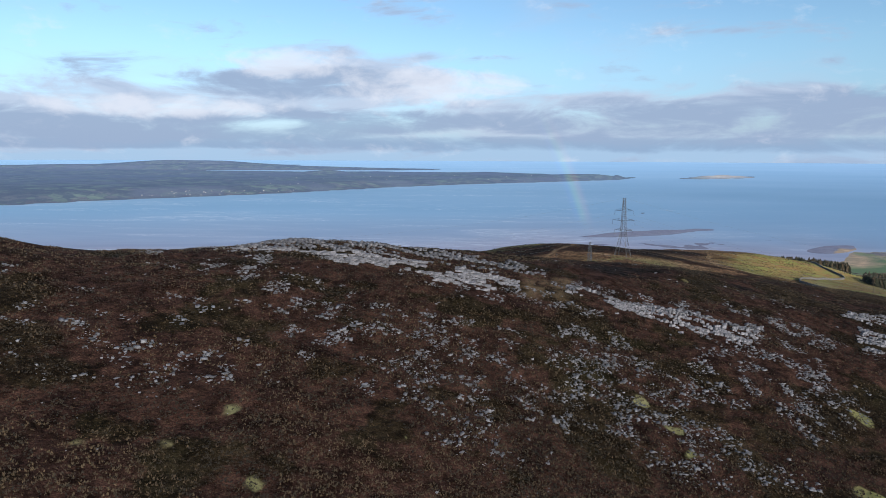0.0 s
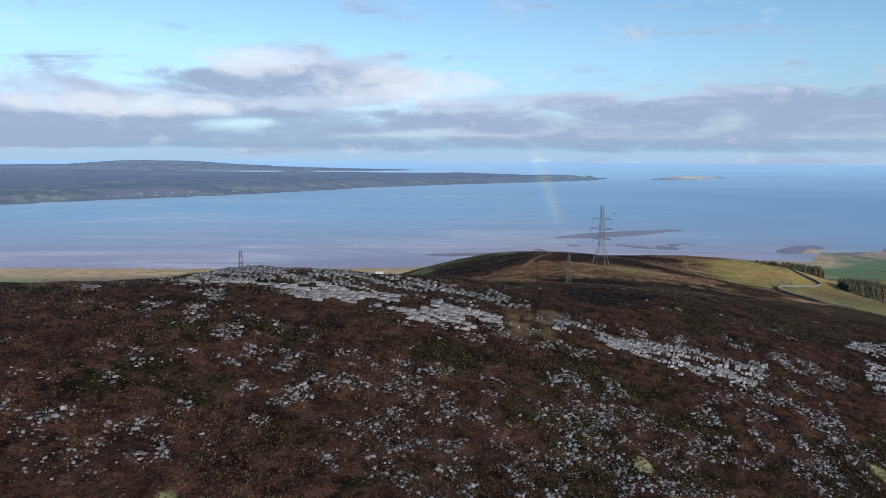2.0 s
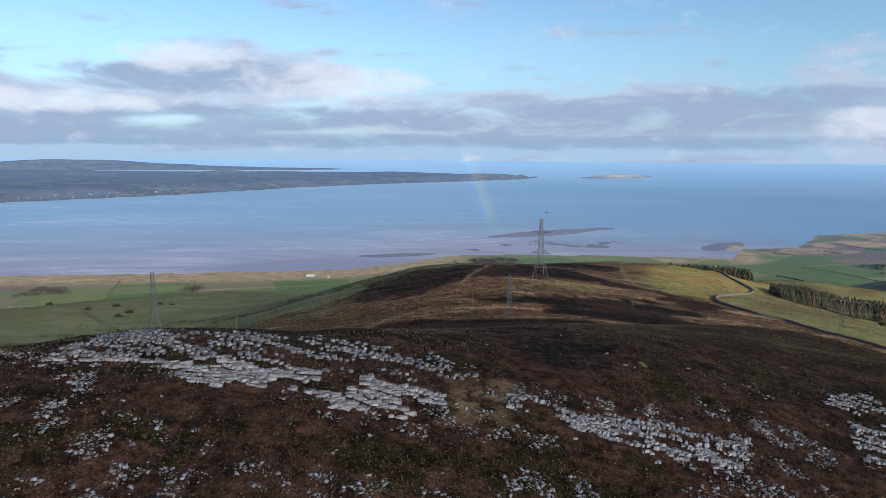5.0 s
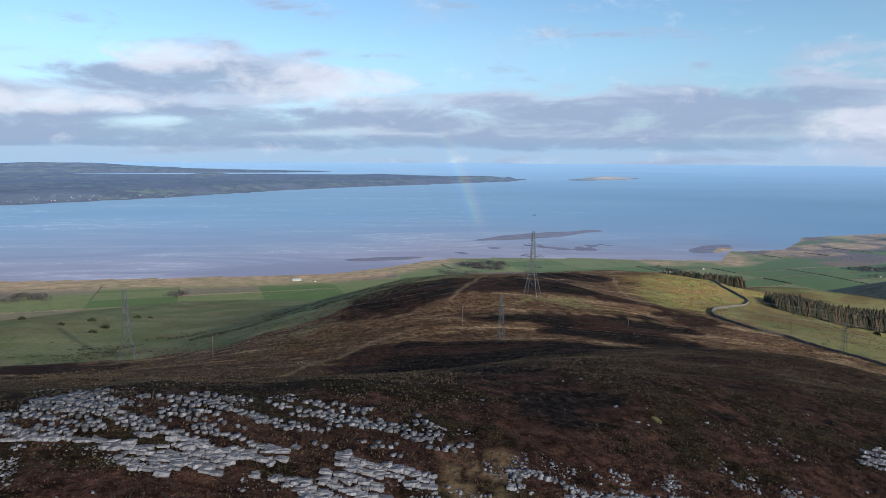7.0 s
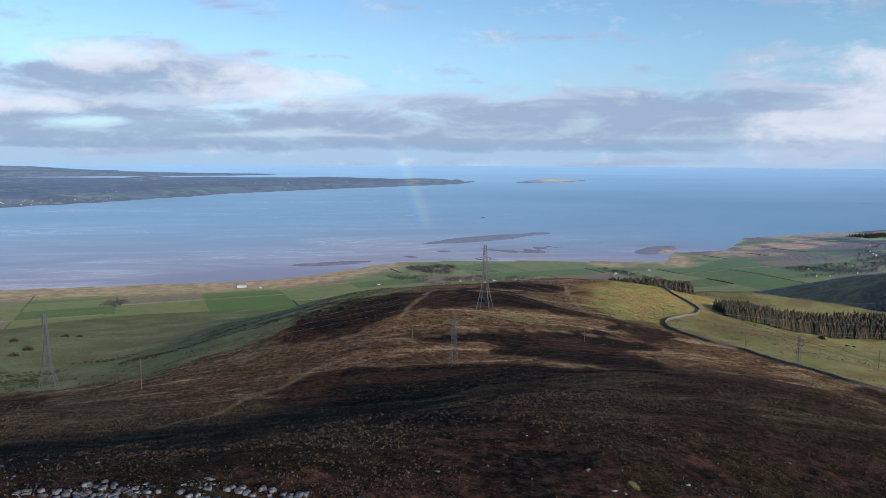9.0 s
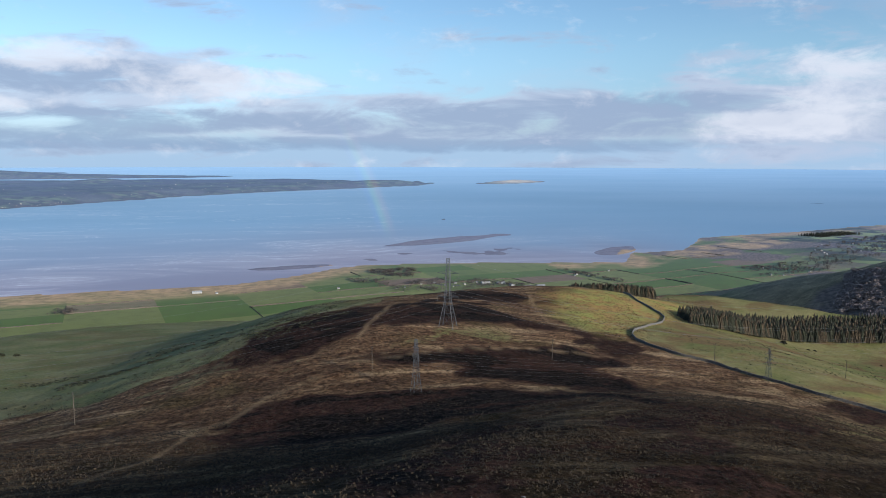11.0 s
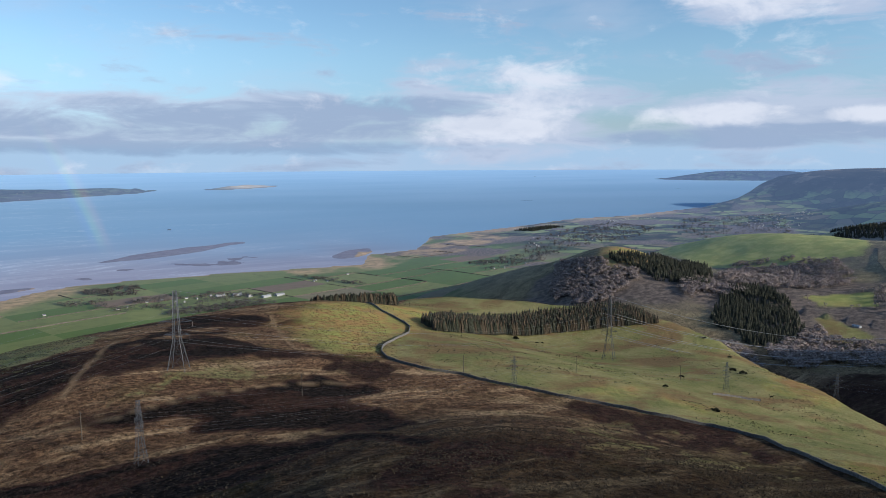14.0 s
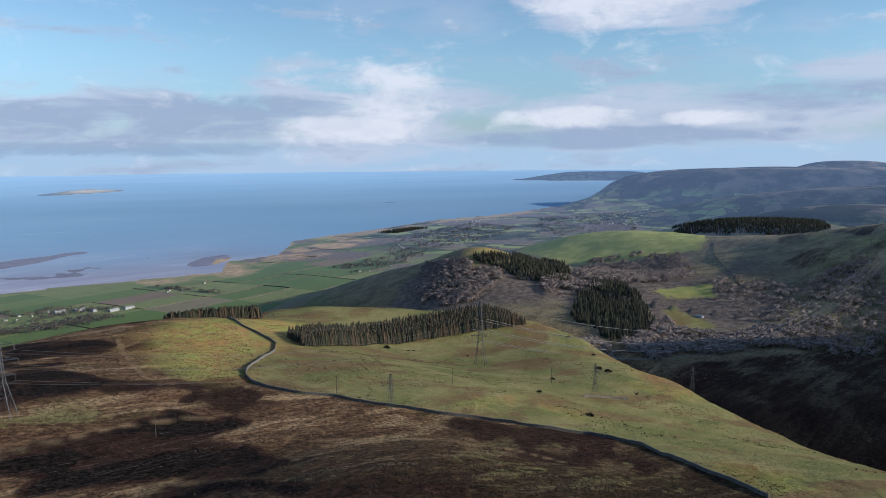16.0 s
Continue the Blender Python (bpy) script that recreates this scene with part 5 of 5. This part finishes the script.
def woods():
    rng = np.random.default_rng(31)
    firs, bares = [spruce(rng, 4, 5, 0.25) for _ in range(4)], [bare_tree(rng, 26) for _ in range(6)]
    far_bares = [bare_tree(rng, 14) for _ in range(4)]

    def wood(name, shapes, mat, patches, low, high, label, gaps=0.0, seed=1, squat=None):
        xs, ys = [], []
        for polygon, count in patches:
            x, y = sown(rng, polygon, count)
            meadow = np.maximum.reduce([in_polygon(x, y, f) for f in VALLEY_FIELDS])
            ok = ~meadow & (fractal(x, y, 60, seed, 4) > gaps) & (inside(x, y, polygon, 1, 45 if x.mean() < 2300 else 90, 110, 120) > 0.5)
            xs.append(x[ok])
            ys.append(y[ok])
        x, y = np.concatenate(xs), np.concatenate(ys)
        st = None if squat is None else np.tile(np.array(squat), (len(x), 1))
        ob = scattered(name, shapes, x, y, rng.uniform(low, high, len(x)), mat, rng, 0, 0.03, st)
        tagged(ob, label, "woodland", kind="stuff")

    wood("valley_firs", firs, NEEDLES, [([(1606, 1207), (1718, 1222), (1746, 1170), (1643, 1058), (1544, 971), (1446, 901), (1347, 870), (1270, 890), (1295, 967), (1393, 1079)], 1900),
                                        ([(1573, 1567), (1619, 1543), (1672, 1503), (1950, 1660), (2240, 1828), (2214, 1702), (1950, 1500), (1698, 1300), (1593, 1242), (1568, 1296), (1533, 1362), (1556, 1423), (1539, 1490)], 2600)],
         10, 18, "dark green firs on the valley side", 0.25)
    wood("valley_woodland", bares, TWIGS, [([(1563, 1750), (1567, 1631), (1526, 1479), (1556, 1423), (1496, 1370), (1383, 1345), (1321, 1382), (1301, 1486), (1340, 1574), (1425, 1623)], 1500),
                                           ([(2257, 1634), (2325, 1491), (2339, 1326), (2115, 1142), (1968, 1075), (1786, 1110), (1718, 1222), (1698, 1300)], 2100),
                                           ([(1297, 890), (1501, 905), (1437, 845), (1456, 748), (1645, 700), (1659, 618), (1491, 566), (1345, 688), (1184, 764), (1210, 836)], 1300),
                                           ([(1640, 1010), (1720, 1060), (1960, 960), (1860, 760), (1640, 660), (1600, 760), (1700, 900)], 330), ([(1560, 1330), (1700, 1260), (1640, 1150), (1480, 1200)], 420),
                                           ([(930, 720), (1010, 830), (1130, 930), (1260, 920), (1150, 780), (1000, 680)], 420), ([(1659, 618), (1900, 600), (2100, 700), (1900, 760), (1700, 700)], 420), ([(1480, 580), (1659, 625), (1950, 590), (1900, 470), (1600, 440), (1380, 560)], 420)],
         9, 17, "bare grey-brown winter trees in the valley", 0.34, squat=(1.35, 1.35, 0.95))
    wood("shore_woods", far_bares, HEDGEROW, [([(391, 3203), (621, 3290), (584, 2950), (417, 3022)], 320), ([(280, 2960), (820, 2860), (1000, 2640), (440, 2600)], 420), ([(600, 2560), (900, 2600), (1000, 2500), (760, 2430), (560, 2470)], 280),
                                           ([(-1060, 2560), (-1000, 2420), (-1150, 2350), (-1160, 2520)], 90), ([(-660, 2530), (-590, 2520), (-600, 2450), (-680, 2460)], 40),
                                           ([(1950, 2650), (2500, 2800), (2700, 2950), (2250, 3000), (1950, 2900)], 420), ([(1200, 3080), (1350, 2650), (1400, 2680), (1260, 3090)], 110),
                                           ([(2350, 2900), (3300, 3100), (4200, 3600), (4300, 4200), (3700, 4000), (2900, 3500)], 1300), ([(3300, 2300), (4300, 2600), (5600, 3600), (5200, 4200), (4200, 3500)], 1200)],
         9, 16, "bare hedgerow trees and copses on the coastal plain", 0.42, 4, squat=(2.1, 2.1, 0.95))
    wood("forestry_block", firs, NEEDLES, [([(3120, 1800), (3230, 1260), (3500, 1230), (3980, 1500), (3650, 1800)], 3600), ([(3171, 1757), (3900, 2300), (4300, 2650), (4450, 2600), (3700, 1800)], 1200),
                                           ([(3300, 3980), (3750, 4120), (3700, 4250), (3250, 4120)], 500)], 15, 22,
         "dark forestry plantation on a far slope", 0.0)


woods()


# ---- hedges between the fields ----
def hedge(a, b, high=2.6, wide=3.2):
    rng = np.random.default_rng(int(abs(a[0] * 7 + a[1])))
    n = max(4, int(math.hypot(b[0] - a[0], b[1] - a[1]) / 9))
    verts, faces = [], []
    d = np.array([b[0] - a[0], b[1] - a[1]], float)
    d /= np.hypot(*d)
    s = np.array([d[1], -d[0]])
    f = np.linspace(0, 1, n + 1)
    run = np.stack([a[0] + (b[0] - a[0]) * f, a[1] + (b[1] - a[1]) * f], -1)
    level = ground_height(run[:, 0], run[:, 1])
    for p, z in zip(run, level):
        h, w = high * rng.uniform(0.7, 1.5), wide * rng.uniform(0.7, 1.3)
        for u, v in ((-0.5, -0.4), (-0.4, 0.7), (0, 1.0), (0.4, 0.7), (0.5, -0.4)):
            verts.append((*(p + s * u * w), z + v * h))
    for i in range(n):
        faces += [(i * 5 + j, i * 5 + (j + 1) % 5, i * 5 + 5 + (j + 1) % 5, i * 5 + 5 + j) for j in range(5)]
    faces += [(0, 1, 2, 3, 4), tuple(n * 5 + j for j in (4, 3, 2, 1, 0))]
    q, _ = drawn_in(np.array(verts))
    tagged(mesh_object("hedge", q, faces, HEDGEROW), "dark clipped hedge between green fields", "hedge", "field hedges")


def plot_hedges():
    """Hedges along the sides of the plots, where the plain is farmed; some sides have none."""
    rng = np.random.default_rng(52)
    c, n = math.cos(PLOT_TURN), math.sin(PLOT_TURN)
    for i in range(-9, 16):
        for j in range(12, 24):
            for du, dv, chance in ((1, 0, 0.50), (0, 1, 0.34)):
                ends = [((u * PLOT[0]) * c - (v * PLOT[1]) * n, (u * PLOT[0]) * n + (v * PLOT[1]) * c) for u, v in ((i, j), (i + du, j + dv))]
                xs, ys = np.array([e[0] for e in ends]), np.array([e[1] for e in ends])
                back, z = inland(xs, ys), ground_height(xs, ys)
                if rng.random() < chance and back.min() > 130 and z.max() < 60 and xs.max() < 2500 and xs.min() > -1500:
                    hedge(ends[0], ends[1], rng.uniform(1.4, 3.0), rng.uniform(1.8, 3.4))


plot_hedges()


# ---- buildings ----
def gable_house(long, wide, eaves, ridge, wall, roof, chimneys, name, openings=True):
    top = new(name)
    bm = bmesh.new()
    a, b = long / 2, wide / 2
    base = [bm.verts.new((x, y, -1.0)) for x, y in ((-a, -b), (a, -b), (a, b), (-a, b))]
    up = [bm.verts.new((x, y, eaves)) for x, y in ((-a, -b), (a, -b), (a, b), (-a, b))]
    tips = [bm.verts.new((-a, 0, ridge)), bm.verts.new((a, 0, ridge))]
    bm.faces.new((base[0], base[1], up[1], up[0]))
    bm.faces.new((base[2], base[3], up[3], up[2]))
    bm.faces.new((base[1], base[2], up[2], tips[1], up[1]))
    bm.faces.new((base[3], base[0], up[0], tips[0], up[3]))
    part("wall", bm, wall, top)
    bm = bmesh.new()
    for sgn in (-1, 1):
        e, r = (sgn * (b + 0.4), eaves - 0.15), (0, ridge + 0.1)
        quad = [(-a - 0.3, e[0], e[1]), (a + 0.3, e[0], e[1]), (a + 0.3, 0, r[1]), (-a - 0.3, 0, r[1])]
        low = [bm.verts.new(p) for p in quad]
        high = [bm.verts.new((p[0], p[1], p[2] + 0.22)) for p in quad]
        bm.faces.new(low)
        bm.faces.new(high)
        for i in range(4):
            bm.faces.new((low[i], low[(i + 1) % 4], high[(i + 1) % 4], high[i]))
    covering = part("roof", bm, roof, top)
    for i in range(chimneys):
        bm = bmesh.new()
        bmesh.ops.create_cube(bm, size=1.0, matrix=pose((a - 0.7) * (1 if i == 0 else -1), 0, ridge + 0.5) @ Matrix.Diagonal((0.9, 0.7, 1.8, 1)))
        part("chimney", bm, wall, covering)
    if openings:
        for sgn in (-1, 1):
            for i in range(3):
                bm = bmesh.new()
                bmesh.ops.create_cube(bm, size=1.0, matrix=pose((i - 1) * long * 0.3, sgn * b, eaves * 0.62) @ Matrix.Diagonal((1.1, 0.08, 1.3, 1)))
                part("window", bm, SLATE_ROOF, top)
    return top


cottage = gable_house(13, 7.5, 5.0, 8.2, RENDER_WALL, SLATE_ROOF, 2, "farmhouse")
shed = gable_house(34, 15, 5.5, 8.5, SHED_SHEET, SHED_SHEET, 0, "farm_shed", False)
HOUSES = [(350, 2902, 20), (456, 2680, 10), (488, 2695, 80), (564, 2771, 15), (651, 2734, 5), (677, 2708, 70), (788, 2783, 20), (700, 2780, 10), (730, 2750, 95), (620, 2800, 40), (245, 2730, 0), (1254, 2905, 30),
          (1286, 2856, 30), (1236, 2880, 80), (2030, 2697, 15), (2075, 2678, 60), (2242, 2732, 20), (2136, 2895, 70), (2263, 2926, 30), (-192, 2768, 10), (1435, 2980, 10), (540, 2800, 75)]
SHEDS = [(815, 2755, 8), (872, 2738, 4), (947, 2633, 15), (900, 2690, 95), (1000, 2640, 12), (-264, 2800, 5)]
for i, (x, y, turn) in enumerate(HOUSES):
    house = standing(cottage if i == 0 else copy_thing(cottage, Matrix()), x, y, turn, "white farmhouse with a slate roof among fields", 0.0, "farmhouses", "house")
    house.matrix_basis = house.matrix_basis @ Matrix.Scale(0.72, 4)
for i, (x, y, turn) in enumerate(SHEDS):
    standing(shed if i == 0 else copy_thing(shed, Matrix()), x, y, turn, "long pale sheeted farm shed", 0.0, "farm sheds", "shed")


barn = gable_house(17, 8, 3.2, 4.8, SHED_SHEET, SHED_SHEET, 0, "field_barn", False)
standing(barn, 1565, 862, 78, "small grey field barn in a valley meadow", 0.0, category="barn")


def towns():
    rng = np.random.default_rng(44)
    v = np.array([(-0.5, -0.35, -0.1), (0.5, -0.35, -0.1), (0.5, 0.35, -0.1), (-0.5, 0.35, -0.1), (-0.5, -0.35, 0.45), (0.5, -0.35, 0.45), (0.5, 0.35, 0.45), (-0.5, 0.35, 0.45), (-0.5, 0, 0.75), (0.5, 0, 0.75)])
    f = np.array([(0, 1, 5), (0, 5, 4), (2, 3, 7), (2, 7, 6), (1, 2, 6), (1, 6, 5), (5, 6, 9), (3, 0, 4), (3, 4, 7), (7, 4, 8), (4, 5, 9), (4, 9, 8), (6, 7, 8), (6, 8, 9)])
    x1, y1 = sown(rng, [(5300, 3980), (5750, 3480), (5300, 3100), (4850, 3000), (4680, 3240), (4900, 3700)], 200)
    x2, y2 = sown(rng, [(4344, 4460), (5000, 4420), (5000, 4330), (4400, 4250)], 50)
    x3, y3 = sown(rng, [(2400, 3000), (3400, 3200), (4300, 3700), (4200, 4100), (3000, 3600)], 40)
    ob = scattered("town_houses", [(v, f)], np.r_[x1, x2, x3], np.r_[y1, y2, y3], rng.uniform(5, 9, 290), RENDER_WALL, rng, 0, 0)
    tagged(ob, "pale houses of a small seaside town", "town", kind="stuff")
    x, y = sown(rng, [(-3700, 6950), (-3100, 7500), (-2400, 8330), (-2350, 8650), (-3600, 7500)], 50)
    x4, y4 = sown(rng, [(-3500, 8000), (2000, 13300), (1500, 14300), (-4500, 12000)], 40)
    ob = scattered("shore_houses", [(v, f)], np.r_[x, x4], np.r_[y, y4], rng.uniform(6, 10, 90), RENDER_WALL, rng, 0, 0)
    tagged(ob, "specks of white houses on the far island", "town", kind="stuff")


towns()


# ---- wooden poles and wires ----
def pole_line():
    top = new("wooden_pole")
    bm = bmesh.new()
    bar(bm, (0, 0, -0.6), (0, 0, 10), 0.32, 8, 0.22)
    part("post", bm, TIMBER, top)
    bm = bmesh.new()
    bar(bm, (-1.1, 0, 9.5), (1.1, 0, 9.5), 0.14, 4)
    beam = part("cross_beam", bm, TIMBER, top)
    for x in (-1.0, 0, 1.0):
        bm = bmesh.new()
        bar(bm, (x, 0, 9.55), (x, 0, 9.85), 0.12, 6, 0.08)
        part("insulator", bm, GLASS_DISC, beam)
    for i, (x, y, tall) in enumerate([(124, 451, 1.2), (227, 471, 1.2), (350, 504, 1.3), (-10, 435, 1.5), (453, 508, 1.3), (596, 528, 1.3), (1151, 691, 1.5)]):
        ob = top if i == 0 else copy_thing(top, Matrix())
        standing(ob, x, y, -75, "weathered wooden pole carrying thin wires", 0.0, "wooden poles", "utility pole")
        ob.matrix_basis = ob.matrix_basis @ Matrix.Scale(tall, 4)


pole_line()


def span(a, b, ends, sag, thick, label):
    """The conductors of one span between two towers; ends: (offset across, height) on each tower."""
    top = new("power_line")
    (ax, ay, at, ah), (bx, by, bt, bh) = a, b
    pa, pb = on_ground(ax, ay)[0], on_ground(bx, by)[0]
    for off, za, zb in ends:
        p = pa + Vector((off * math.cos(radians(at)), off * math.sin(radians(at)), za * ah))
        q = pb + Vector((off * math.cos(radians(bt)), off * math.sin(radians(bt)), zb * bh))
        bm = bmesh.new()
        last = p
        for i in range(1, 41):
            f = i / 40
            c = p.lerp(q, f) - Vector((0, 0, 4 * sag * f * (1 - f)))
            bar(bm, last, c, thick, 3)
            last = c
        part("conductor", bm, WIRE, top)
    tagged(top, label, "power line", "overhead lines")


six = [(s * r, h, h) for h, r in ((16.8, 6.8), (24.1, 8.6), (31.4, 7.1)) for s in (1, -1)] + [(0, 43.8, 43.8)]
three = [(s * r, h, h) for h, r in ((13.0, 3.4), (16.8, 3.9), (20.6, 3.1)) for s in (1, -1)] + [(0, 27.2, 27.2)]
G_LINE, S_LINE = "heavy bright conductors slung between tall pylons", "thin wires between slim pylons over the moor"
A, C, L = (180, 530, -30, 1), (645, 659, -58, 1.58), (-77, 500, -80, 1)
span(A, C, six, 16, 0.07, G_LINE)
span(L, A, six, 6, 0.05, G_LINE)
span(C, (2230, 631, -80, 1.0), six, 129, 0.42, G_LINE)
for a, b in zip(SLIM, SLIM[1:]):
    span(a, b, three, 5 if b[0] < 1000 else 34, 0.022, S_LINE)


# ---- a faint rainbow in the shower over the strait ----
def rainbow():
    """Part of the bow of 42 degrees about the point opposite the sun, hanging over the water."""
    mat = bpy.data.materials.new("rainbow_light")
    mat.use_nodes = True
    tree = mat.node_tree
    tree.nodes.clear()
    k = Nodes(tree)
    hue = tree.nodes.new("ShaderNodeAttribute")
    hue.attribute_name = "hue"
    glow, clear, both, out = k.add("ShaderNodeEmission", Strength=1.0), k.add("ShaderNodeBsdfTransparent"), tree.nodes.new("ShaderNodeAddShader"), tree.nodes.new("ShaderNodeOutputMaterial")
    k.link(hue.outputs["Color"], glow.inputs["Color"])
    k.link(glow.outputs[0], both.inputs[0])
    k.link(clear.outputs[0], both.inputs[1])
    k.link(both.outputs[0], out.inputs["Surface"])
    axis = -towards_sun
    side = axis.cross(Vector((0, 0, 1))).normalized()
    rise = side.cross(axis).normalized()
    steps, bands = 40, 16
    verts, tones, faces = [], [], []
    for i in range(steps + 1):
        turn = radians(5 + 44 * i / steps)
        for j in range(bands + 1):
            u = j / bands
            ring = radians(40.9 + 1.7 * u)
            d = axis * math.cos(ring) + (side * math.cos(turn) + rise * math.sin(turn)) * math.sin(ring)
            verts.append(Vector(HUB) + d * (3120 / math.hypot(d.x, d.y)))
            body = math.sin(math.pi * u)
            fade = float(smooth_step(math.degrees(math.asin(d.z)), -6.2, -4.6) * (1 - smooth_step(math.degrees(math.asin(d.z)), -3.0, 4.5)))
            red, green, blue = math.exp(-((u - 0.80) / 0.20) ** 2), math.exp(-((u - 0.52) / 0.18) ** 2), math.exp(-((u - 0.25) / 0.18) ** 2)
            tones += [0.070 * fade * body * v for v in (red + 0.35 * green, 0.75 * green + 0.25 * red, 0.6 * blue)] + [1.0]
    for i in range(steps):
        for j in range(bands):
            a = i * (bands + 1) + j
            faces.append((a, a + 1, a + bands + 2, a + bands + 1))
    ob = mesh_object("rainbow", verts, faces, mat)
    at = ob.data.attributes.new("hue", "FLOAT_COLOR", "POINT")
    at.data.foreach_set("color", tones)
    tagged(ob, "faint rainbow standing in rain over the sea", "rainbow", kind="stuff")


rainbow()
